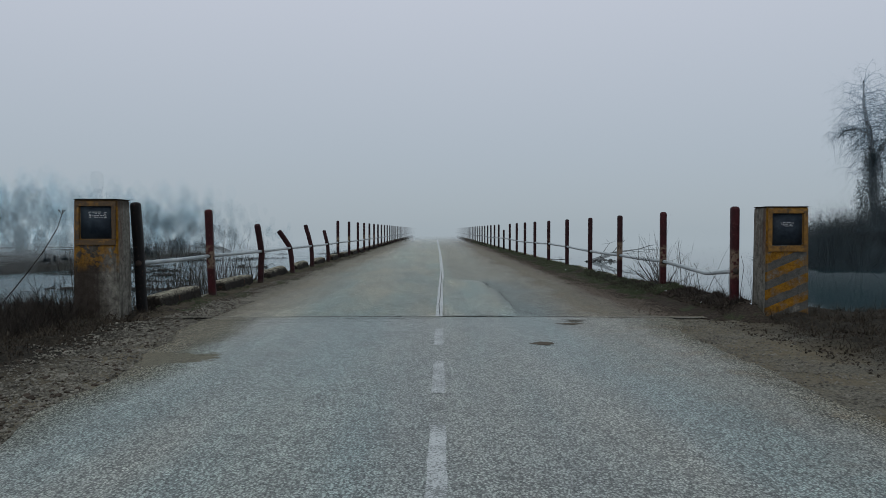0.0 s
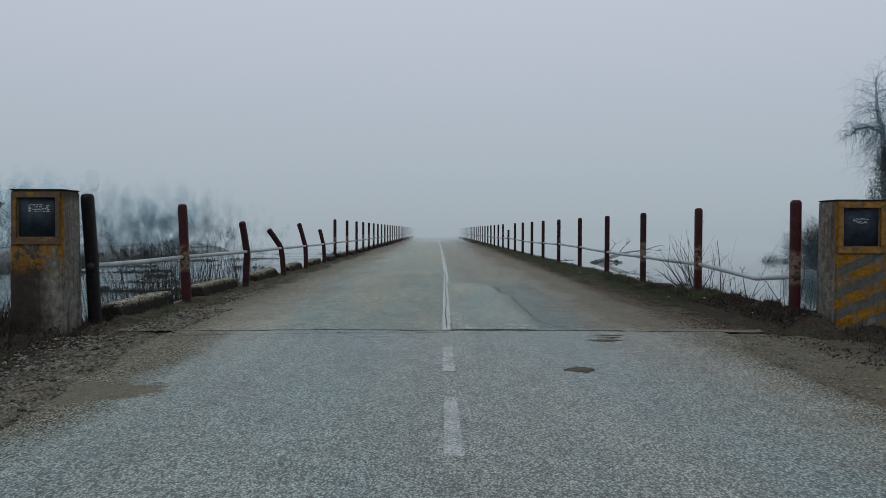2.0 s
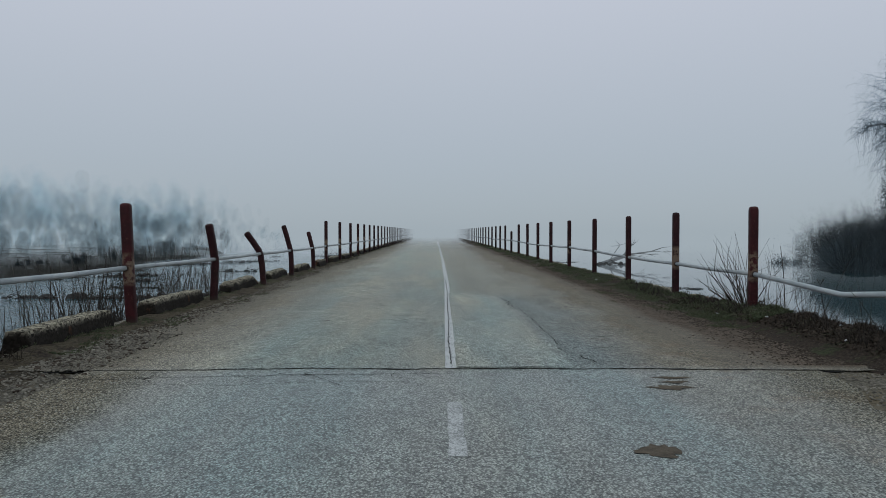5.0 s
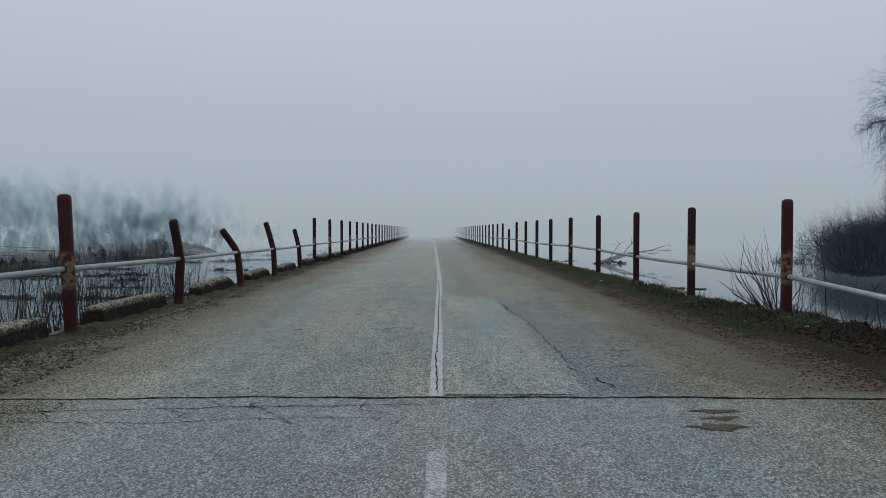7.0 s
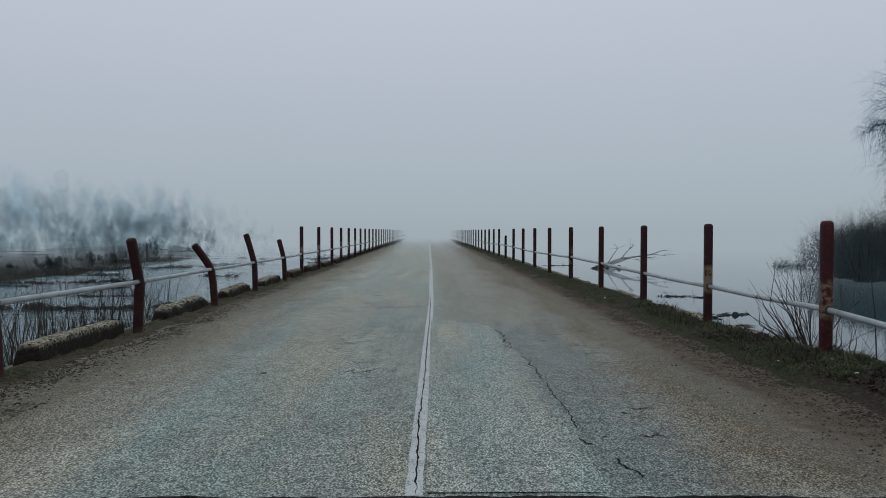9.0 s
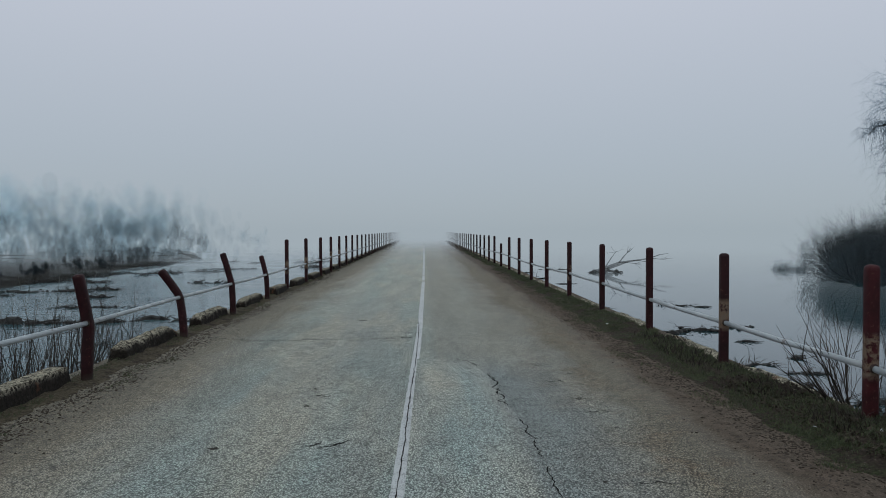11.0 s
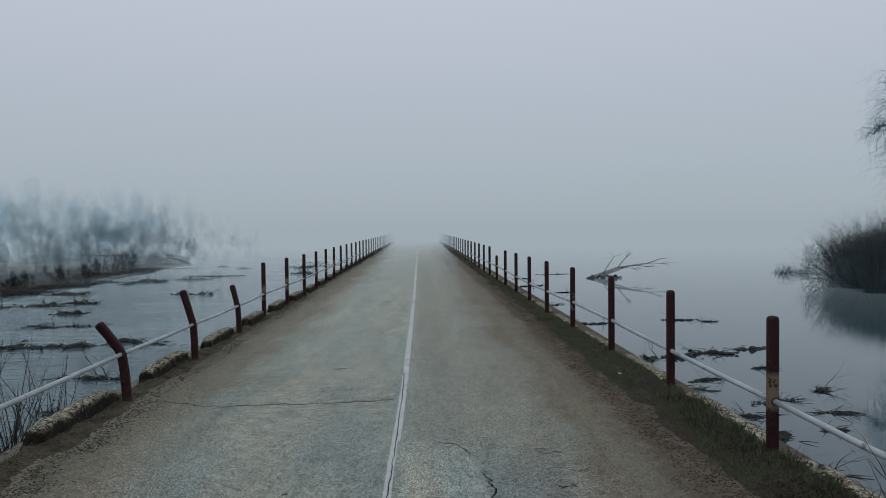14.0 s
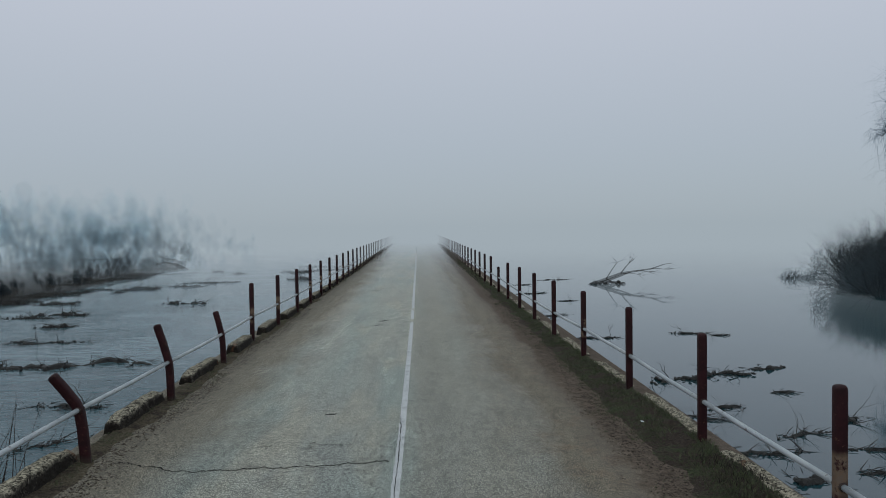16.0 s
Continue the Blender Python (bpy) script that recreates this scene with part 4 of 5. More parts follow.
def chalk_rows(seed, x0, x1, z0, rows):
    """Broken short strokes in rows, faded past reading: place and size of each."""
    r = random.Random(seed)
    out = []
    for k in range(rows):
        x = x0 + 0.02 * r.random()
        while x < x1 - 0.02 * r.random():
            w = r.uniform(0.010, 0.036)
            if r.random() < 0.8:
                out.append((x + w / 2, z0 - 0.021 * k + r.uniform(-0.004, 0.004), w, r.uniform(0.006, 0.013)))
            x += w + r.uniform(0.003, 0.014)
    return out


LEFT_BARS = chalk_rows(3, -0.10, 0.13, 0.325, 4)
RIGHT_BARS = chalk_rows(8, -0.085, 0.075, 0.285, 3)
pl_left = pillar("gate_pillar", -4.27, 9.42, 1.47, PILLAR_PLAIN, "stained concrete pillar with worn yellow paint and dark plaque", LEFT_BARS, -1)
pl_right = pillar("gate_pillar", 4.385, 9.56, 1.385, PILLAR_STRIPED, "concrete pillar with slanted yellow stripes and dark plaque", RIGHT_BARS, 1)

# ---- kerb stones ----
def kerb_mesh(seed, wear):
    """A cast kerb stone with sloping sides; wear rounds it off, breaks its ends and pits it."""
    bm = bmesh.new()
    nx, ny, nz = 7, 40, 5
    shell = {}

    def vert(i, j, k):
        if (i, j, k) not in shell:
            u, v, w = i / nx - 0.5, j / ny - 0.5, k / nz
            shell[(i, j, k)] = bm.verts.new((u * (0.34 - 0.14 * w), v * 1.85, w * 0.36))
        return shell[(i, j, k)]

    for j in range(ny):
        for i in range(nx):
            bm.faces.new((vert(i, j, nz), vert(i + 1, j, nz), vert(i + 1, j + 1, nz), vert(i, j + 1, nz)))
        for k in range(nz):
            bm.faces.new((vert(0, j, k), vert(0, j, k + 1), vert(0, j + 1, k + 1), vert(0, j + 1, k)))
            bm.faces.new((vert(nx, j, k), vert(nx, j + 1, k), vert(nx, j + 1, k + 1), vert(nx, j, k + 1)))
    for k in range(nz):
        for i in range(nx):
            bm.faces.new((vert(i, 0, k), vert(i + 1, 0, k), vert(i + 1, 0, k + 1), vert(i, 0, k + 1)))
            bm.faces.new((vert(i, ny, k), vert(i, ny, k + 1), vert(i + 1, ny, k + 1), vert(i + 1, ny, k)))
    for v in bm.verts:
        c = v.co.copy()
        w = c.z / 0.36
        end = ease(0.62, 0.93, abs(c.y) + 0.10 * noise.noise(Vector((c.y * 2 + seed, seed, 1.0))))
        sink = wear * w * (0.05 * end + 0.05 * max(0.0, noise.noise(Vector((seed, c.y * 2.4, 3.0)))) + 0.03 * abs(c.x) / 0.1)
        v.co.z -= sink
        v.co.x *= 1.0 - 0.18 * wear * end * w
        v.co += noise.noise_vector(Vector((c.x * 9 + seed, c.y * 6, c.z * 9))) * 0.020 * (0.35 + wear)
        v.co += noise.noise_vector(Vector((c.x * 30 + seed, c.y * 26, c.z * 30))) * 0.010 * (0.3 + wear)
    bmesh.ops.recalc_face_normals(bm, faces=bm.faces[:])
    me = bpy.data.meshes.new("kerb_stone")
    bm.to_mesh(me)
    bm.free()
    me.polygons.foreach_set("use_smooth", [True] * len(me.polygons))
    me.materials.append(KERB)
    return me


worn_kerbs = [kerb_mesh(3.3 * k, 1.0) for k in range(5)]
sound_kerbs = [kerb_mesh(40.0 + 3.3 * k, 0.15) for k in range(4)]


def kerb(x, y, z, me, label, group, long=1.0, turn=0.0):
    ob = new("kerb_stone", me)
    ob.location, ob.scale, ob.rotation_euler = (x, y, z), (1, long, 1), (0, 0, turn)
    return tagged(ob, label, "kerb", group)


KERBS = "kerb stones along the bridge"
kerb(-4.02, 11.25, -0.17, sound_kerbs[0], "flat concrete kerb stone with rusty end, beside the rail", KERBS, 1.0, 0.02)
lp = [p[1] for p in left_posts]
for k in range(1, 40):
    y1 = lp[k + 1]
    x = left_x(y1) - 0.13 + (0.05 if y1 < 30 else 0.0)
    me = worn_kerbs[k % 5] if 1 < k < 5 else sound_kerbs[k % 4]
    kerb(x, y1 - (0.98 if k < 5 else 0.92) - (0.2 if k == 1 else 0), -0.145 - 0.02 * rng.random(), me,
         "pitted broken kerb stone with pale lichen on top" if k < 5 else "pale concrete kerb stone with sloping sides", KERBS,
         1.0 + (0.10 if k in (1, 2) else 0.0) - (0.12 if k > 4 else 0.0), rng.uniform(-0.02, 0.02))
for k in range(1, 40):
    y1 = right_posts[k][1] + 1.6
    kerb(right_x(y1) + 0.17, y1, -0.30 + 0.05 * rng.random(), worn_kerbs[(k + 2) % 5], "low eroded kerb stone half buried in grass", KERBS, 1.25, rng.uniform(-0.015, 0.015))

# ---- verges ----
def verge_right(u, y):
    """Soil along the foot of the rail: a low lumpy ridge."""
    inner = 3.24 - 0.22 * ease(11.5, 14.5, y) + 0.18 * ease(20, 27, y) + 0.16 * fbm(5, y, 0.8, 2.0) + 0.10 * fbm(5, y, 3.0, 2.5)
    outer = right_x(y) + 0.10
    heap = 0.11 * (1 - ease(12.0, 15.0, y)) + 0.075
    x = inner + (outer - inner) * u
    arch = ease(-0.1, 0.95, u)
    z = -0.03 + arch * (heap + u * (0.05 * fbm(x, y, 3.0, 4.0) + 0.03 * fbm(x, y, 9.0, 4.0))) + 0.012 * u
    return (x, y, (z if u < 1 else z - 0.10) - 0.22 * (1 - ease(8.3, 9.5, y)))


verge = grid("soil_verge", span(0, 1, 12), span(8.3, 40, 250) + span(41, 120, 60), verge_right, VERGE_R)
tagged(verge, "dark soil ridge along the foot of the rail", "verge", kind="structure")


def verge_left(u, y):
    inner = -3.42 - 0.08 * ease(17, 21, y) + 0.14 * fbm(2, y, 0.8, 3.0) + 0.06 * fbm(2, y, 3.0, 2.5)
    outer = left_x(y) - 0.08
    x = inner + (outer - inner) * u
    z = -0.03 + math.sin(u * math.pi * 0.5) * (0.05 + 0.035 * fbm(x, y, 3.0, 9.0) + 0.02 * fbm(x, y, 9.0, 1.0))
    return (x, y, (z if u < 1 else z - 0.10) - 0.16 * (1 - ease(8.6, 9.6, y)))


vl = grid("soil_verge", span(0, 1, 10), span(8.6, 40, 230) + span(41, 120, 50), verge_left, VERGE_L)
tagged(vl, "thin strip of dark soil and grit along the kerb", "verge", kind="structure")


def blades(name, label, count, where, height, material, lean=0.5, width=0.006):
    """Tufts of narrow blades, three triangles each."""
    s = Soup()
    for _ in range(count):
        x, y, z, k = where()
        h = height * rng.uniform(0.4, 1.2) * k
        a, w = rng.uniform(0, math.tau), width * rng.uniform(0.6, 1.5)
        dx, dy = math.cos(a) * w, math.sin(a) * w
        lx, ly = rng.uniform(-lean, lean) * h, rng.uniform(-lean, lean) * h
        s.add([(x - dx, y - dy, z), (x + dx, y + dy, z), (x + lx * 0.4 + dx * 0.7, y + ly * 0.4 + dy * 0.7, z + h * 0.6), (x + lx * 0.4 - dx * 0.7, y + ly * 0.4 - dy * 0.7, z + h * 0.6), (x + lx, y + ly, z + h)],
              [(0, 1, 2, 3), (3, 2, 4)])
    ob = obj(name, s.mesh(name), material)
    return tagged(ob, label, "grass", kind="stuff")


def on_right():
    while True:
        y = 11.9 + 56 * rng.random() ** 2.0
        u = rng.uniform(-0.40, 0.95)
        if fbm(u * 2, y, 1.1, 5.0) + 0.5 * rng.random() > 0.50 - 0.9 * min(u, 0.55):
            x, y, z = verge_right(u, y)
            return x, y, max(z, road_height(x, y)) - 0.005, 0.40 + 0.6 * max(u, 0.0)


def on_left():
    while True:
        y = 10.2 + 53 * rng.random() ** 1.8
        u = rng.uniform(-0.4, 1.0)
        if fbm(u * 2, y, 0.9, 7.0) > 0.25 - 0.4 * u:
            x, y, z = verge_left(u, y)
            return x, y, max(z, road_height(x, y)) - 0.005, 0.7


blades("grass", "short dull green grass on the verge", 56000, on_right, 0.055, GRASS, 0.9, 0.0035)
blades("grass", "thin green moss and grass beside the kerb stones", 16000, on_left, 0.03, GRASS, 0.8, 0.004)


def ground_z(x, y):
    return bank_height(x, y)


def by_pillars():
    s = rng.choice((-1, -1, 1))
    x = s * rng.uniform(3.7, 6.5)
    y = rng.uniform(4.5, 10.2)
    return x, y, ground_z(x, y) - 0.01, rng.uniform(0.4, 1.4)


blades("weeds", "dead brown weeds round the pillars", 16000, by_pillars, 0.10, STRAW, 1.1, 0.004)


def left_slope():
    """The weedy slope outside the pillar."""
    x = rng.uniform(-8.0, -4.35)
    y = rng.uniform(6.8, 10.6)
    return x, y, ground_z(x, y) - 0.02, rng.uniform(0.4, 1.3)


blades("weeds", "dark tangled dead weeds on the slope by the pillar", 12000, left_slope, 0.30, TWIG, 0.8, 0.005)


def rail_foot():
    while True:
        y = 9.5 + 9.0 * rng.random() ** 1.3
        u = rng.uniform(0.45, 1.0)
        if fbm(u, y, 1.3, 3.0) > -0.1:
            x, y, z = verge_right(u, y)
            return x, y, z - 0.01, rng.uniform(0.3, 1.2)


blades("weeds", "dark dead weeds along the rail foot", 2600, rail_foot, 0.13, TWIG, 1.0, 0.0035)


def scatter(name, label, category, count, where, size, material, flat=0.6):
    s = Soup()
    for _ in range(count):
        x, y, z = where()
        s.pebble((x, y, z), size * rng.uniform(0.4, 1.5) ** 1.5, flat)
    return tagged(obj(name, s.mesh(name), material), label, category, kind="stuff")


def gravel_left():
    while True:
        y = rng.uniform(2.5, 11.5)
        x = left_edge(min(y, 9.3)) - abs(rng.gauss(0, 0.65)) + 0.1 * rng.random()
        if x > -3.70 + 0.3 * fbm(1, y, 1.3, 4.0) and (y < 9.4 or x < -2.7):
            return x, y, (ground_z(x, y) if y < 9.4 else road_height(x, y)) + 0.004


def gravel_right():
    while True:
        y = rng.uniform(2.5, 9.6)
        x = right_edge(min(y, 9.3)) + abs(rng.gauss(0, 0.45))
        if x < 4.2:
            return x, y, ground_z(x, y) + 0.002


def grit_left():
    y = 9.6 + 14 * rng.random() ** 1.7
    x = -3.5 + abs(rng.gauss(0, 0.33))
    return x, y, road_height(x, y) + 0.001


def grit_right():
    y = 9.6 + 22 * rng.random() ** 1.5
    x = 3.12 - abs(rng.gauss(0, 0.28))
    return x, y, road_height(x, y) + 0.001


scatter("gravel", "loose grey gravel on the road shoulder", "gravel", 13000, gravel_left, 0.0095, STONE)
scatter("gravel", "loose gravel and sand on the road shoulder", "gravel", 3600, gravel_right, 0.009, STONE)
scatter("gravel", "larger dark stones on the gravel shoulder", "gravel", 700, gravel_left, 0.017, DARK_STONE)
scatter("grit", "grit and earth crumbs along the kerb", "grit", 1900, grit_left, 0.0065, DARK_STONE)
scatter("grit", "earth crumbs along the grassy edge", "grit", 2600, grit_right, 0.007, DARK_STONE)


def edge_left():
    y = 9.6 + 26 * rng.random() ** 1.6
    x, y, z = verge_left(0.0, y)
    x += rng.gauss(0.03, 0.13)
    return x, y, max(road_height(x, y), -0.02) + 0.001


def edge_right():
    y = 9.6 + 30 * rng.random() ** 1.5
    x, y, z = verge_right(0.0, y)
    x += rng.gauss(0.03, 0.13)
    return x, y, max(road_height(x, y), -0.02) + 0.001


scatter("grit", "dark earth crumbs strewn along the soil strip", "grit", 7000, edge_left, 0.010, DARK_STONE, 0.4)
scatter("grit", "brown earth crumbs strewn along the grassy edge", "grit", 8000, edge_right, 0.010, DARK_STONE, 0.4)
scatter("grit", "pale grit strewn along the soil strip", "grit", 2500, edge_left, 0.008, STONE, 0.4)


def clods():
    y = rng.uniform(9.7, 14.5)
    x, y, z = verge_right(1.0 - 0.6 * rng.random() ** 1.3, y)
    return x, y, z


scatter("earth_clods", "dark clods and rubble heaped at the rail foot", "earth", 1800, clods, 0.016, DARK_STONE, 0.7)


def leaves(name, label, count, where, size, material):
    s = Soup()
    for _ in range(count):
        x, y, z = where()
        m = Euler((rng.uniform(-0.9, 0.9), rng.uniform(-0.9, 0.9), rng.uniform(0, 6.3))).to_matrix()
        k = size * rng.uniform(0.5, 1.4)
        vs = [m @ Vector(p) * k + Vector((x, y, z + 0.01)) for p in ((-1, 0, 0), (0, -0.5, 0.12), (1, 0, -0.05), (0, 0.5, 0.15))]
        s.add(vs, [(0, 1, 2), (0, 2, 3)])
    return tagged(obj(name, s.mesh(name), material), label, "leaf litter", kind="stuff")


def litter_right():
    if rng.random() < 0.5:
        y = rng.uniform(9.3, 15)
        return verge_right(1.0 - 0.65 * rng.random() ** 1.2, y)
    x, y = rng.uniform(3.3, 6.6), rng.uniform(4.0, 9.9)
    return x, y, ground_z(x, y)


def litter_left():
    x, y = rng.uniform(-6.0, -3.6), rng.uniform(4.5, 10.0)
    return x, y, ground_z(x, y)


leaves("leaf_litter", "dark dead leaves lying on the soil", 15000, litter_right, 0.017, LITTER)
leaves("leaf_litter", "dark dead leaves among the weeds", 4500, litter_left, 0.02, LITTER)


# ---- bare shrubs, stalks and trees ----
def sprout(s, p, d, length, radius, depth, droop=0.0, kids=(2, 4), sides=4, wild=0.5, taper=0.55, tips=None):
    """A limb and, from it, its twigs."""
    pts, rad = [Vector(p)], [radius]
    steps = 4 if depth > 0 else 3
    d = Vector(d).normalized()
    for i in range(steps):
        d = (d + Vector((rng.gauss(0, 1), rng.gauss(0, 1), rng.gauss(0, 1))) * 0.16 * wild + Vector((0, 0, -droop * 0.22))).normalized()
        pts.append(pts[-1] + d * length / steps)
        rad.append(radius * (1 - (1 - taper) * (i + 1) / steps))
    if depth == 0:
        rad[-1] = radius * 0.3
        if tips is not None:
            tips.append(pts[-1])
    s.tube(pts, rad, sides if depth > 0 else 3, cap=False)
    if depth > 0:
        n = rng.randint(*kids)
        for k in range(n):
            t = rng.uniform(0.35, 1.0) if k else 1.0
            i = min(int(t * steps), steps - 1)
            q = pts[i].lerp(pts[i + 1], t * steps - i) if t < 1 else pts[-1]
            a = Vector((rng.gauss(0, 1), rng.gauss(0, 1), rng.gauss(0, 1)))
            e = (d + a * 0.55 * wild + Vector((0, 0, 0.12))).normalized()
            sprout(s, q, e, length * rng.uniform(0.5, 0.85), rad[i] * rng.uniform(0.45, 0.7), depth - 1, droop, kids, sides, wild, taper, tips)


def stalk(name, label, x, y, z, pts, r, heads=0):
    s = Soup()
    base = Vector((x, y, z))
    line = [base + Vector(p) for p in pts]
    s.tube(line, [r * (1 - 0.6 * i / (len(line) - 1)) for i in range(len(line))], 5)
    for k in range(heads):
        a = math.tau * k / heads + 0.4
        tip = line[-1] + Vector((0.045 * math.cos(a), 0.045 * math.sin(a), 0.06))
        s.tube([line[-1], line[-1].lerp(tip, 0.6) + Vector((0, 0, 0.004)), tip], [r * 0.4, r * 0.4, r * 0.8], 4)
    return tagged(obj(name, s.mesh(name), TWIG), label, "weed", "dry stalks by the rail")


stalk("dry_stalk", "tall bent dry stalk with a seed head", -5.85, 9.7, -0.25, [(0, 0, 0), (0.14, 0, 0.385), (0.44, 0, 0.75), (0.68, 0, 1.06), (0.87, 0, 1.37), (0.93, 0, 1.55)], 0.010, 5)
stalk("dry_stalk", "thin dry stalk with a seed head", 3.98, 11.2, -0.1, [(0, 0, 0), (-0.03, 0, 0.25), (-0.08, 0, 0.5), (-0.10, 0, 0.63)], 0.007, 4)
stalk("dry_stalk", "thin upright dry stalk", 4.02, 12.2, -0.1, [(0, 0, 0), (-0.03, 0, 0.3), (-0.05, 0, 0.7), (-0.09, 0, 1.02)], 0.008, 0)
stalk("dry_stalk", "thin dry stalk leaning over the rail", 4.2, 10.5, -0.2, [(0, 0, 0), (-0.12, 0, 0.35), (-0.3, 0, 0.62), (-0.42, 0, 0.75)], 0.005, 0)
stalk("dry_stalk", "thin dry stalk beside the pillar", 4.1, 10.0, -0.2, [(0, 0, 0), (-0.05, 0, 0.4), (0.0, 0, 0.8), (-0.04, 0, 0.95)], 0.005, 0)


def twig_bush(label, x, y, z, height, stems, depth=2, spread=0.5, material=None, droop=0.0, r=0.010):
    s = Soup()
    for _ in range(stems):
        d = (rng.gauss(0, spread), rng.gauss(0, spread), 1.0)
        sprout(s, (rng.gauss(0, 0.09), rng.gauss(0, 0.12), -0.05), d, height * rng.uniform(0.35, 0.6), r * rng.uniform(0.5, 1.0), depth, droop, (2, 3), 4, 0.6)
    ob = obj("twig_bush", s.mesh("twig_bush"), material or TWIG)
    ob.location = (x, y, z)
    return tagged(ob, label, "shrub", "bare shrubs by the rail")


twig_bush("bare dark twigs sprouting outside the rail", 4.22, 13.1, -0.35, 1.25, 12, 2, 0.42, r=0.012)
twig_bush("bare dark twigs sprouting outside the rail", 4.45, 12.4, -0.6, 1.3, 3, 2, 0.4, r=0.012)
twig_bush("bare dark twigs sprouting outside the rail", 4.7, 11.5, -0.8, 1.4, 3, 2, 0.4, r=0.012)
twig_bush("bare dark twigs sprouting outside the rail", 4.10, 13.9, -0.15, 0.8, 6, 2, 0.6)
twig_bush("low tangle of twigs on the soil heap", 3.98, 11.9, -0.02, 0.35, 8, 2, 0.9)
twig_bush("low tangle of twigs on the soil heap", 4.02, 10.6, 0.0, 0.30, 9, 2, 1.0)
twig_bush("small bare twigs in the grass verge", 4.15, 19.5, -0.3, 0.4, 5, 1, 0.9)
twig_bush("bare twigs on the embankment edge", -5.2, 9.6, -0.25, 0.75, 12, 2, 0.7)
twig_bush("bare twigs on the embankment edge", -5.9, 9.2, -0.5, 0.9, 12, 2, 0.7)
twig_bush("tangle of dead weeds beside the pillar", -4.9, 8.9, -0.05, 0.45, 16, 2, 0.9)
twig_bush("tangle of dead weeds beside the pillar", -5.3, 8.3, -0.08, 0.45, 16, 2, 0.9)
twig_bush("tangle of dead weeds beside the pillar", -4.7, 8.0, -0.05, 0.35, 12, 2, 0.9)
twig_bush("tangle of dead weeds beside the pillar", 5.2, 9.0, -0.05, 0.4, 12, 2, 0.9)
twig_bush("bare twigs on the embankment edge", -4.85, 10.0, -0.35, 0.6, 10, 2, 0.7)
twig_bush("bare twigs beside the kerb", -4.2, 16.3, -0.2, 0.75, 4, 2, 0.5)
twig_bush("bare twigs below the kerb", -4.5, 19.3, -0.9, 1.0, 7, 2, 0.6)
twig_bush("bare twigs below the kerb", -4.6, 18.0, -1.2, 1.1, 8, 2, 0.6)
twig_bush("bare twigs by the short post", -4.05, 25.0, -0.2, 0.7, 3, 1, 0.3)


def twig_fan(label, x, y, z, stems, length, spread, r=0.009, lean=0.0):
    """Long slender shoots from one stool, each with a few side twigs."""
    s = Soup()
    for k in range(stems):
        a = -spread + 2 * spread * k / max(1, stems - 1) + rng.gauss(0, 0.1) + lean
        d = (math.sin(a), rng.gauss(0, 0.25), math.cos(a))
        sprout(s, (rng.gauss(0, 0.04), rng.gauss(0, 0.06), -0.05), d, length * rng.uniform(0.55, 1.0), r * rng.uniform(0.6, 1.0), 1, -0.1, (2, 4), 4, 0.55, 0.45)
    for k in range(stems):
        sprout(s, (rng.gauss(0, 0.10), rng.gauss(0, 0.12), -0.02), (rng.gauss(0, 0.9), rng.gauss(0, 0.6), 0.5), 0.22, 0.005, 2, 0.4, (2, 3), 3, 1.1, 0.5)
    ob = obj("twig_bush", s.mesh("twig_bush"), TWIG)
    ob.location = (x, y, z)
    return tagged(ob, label, "shrub", "bare shrubs by the rail")


twig_fan("fan of slender bare shoots outside the rail", 4.12, 13.55, 0.0, 14, 0.85, 0.5, 0.012, -0.35)
twig_fan("fan of slender bare shoots outside the rail", 4.30, 12.2, -0.25, 2, 0.9, 0.5)
twig_fan("bare shoots on the slope below the rail", 4.55, 10.9, -0.45, 8, 0.8, 0.7)
twig_fan("bare shoots beside the kerb stone", -4.15, 16.55, 0.0, 4, 0.6, 0.5, 0.008, 0.5)
twig_fan("dark dead stalks behind the kerb stone", -4.3, 13.9, -0.3, 6, 0.75, 0.4, 0.012)
twig_fan("dark dead stalks behind the kerb stone", -4.35, 15.0, -0.4, 6, 0.7, 0.5, 0.010)


def scrap(x, y, z, size):
    """A crumpled pale scrap of rubbish."""
    s = Soup()
    s.pebble((0, 0, 0), size, 0.35)
    ob = obj("litter_scrap", s.mesh("litter_scrap"), SCRAP)
    ob.location = (x, y, z + 0.01)
    return tagged(ob, "crumpled pale scrap of litter on the soil", "litter", "litter on the verge")


SCRAP = simple("pale_litter", (0.30, 0.31, 0.32), (0.55, 0.56, 0.57), 20, 0.7, 60, 0.3)
for u, y, k in ((0.55, 11.9, 0.035), (0.7, 12.4, 0.03), (0.5, 10.2, 0.03), (0.35, 12.9, 0.022), (0.45, 19.9, 0.04), (0.8, 11.2, 0.025)):
    scrap(*verge_right(u, y), k)


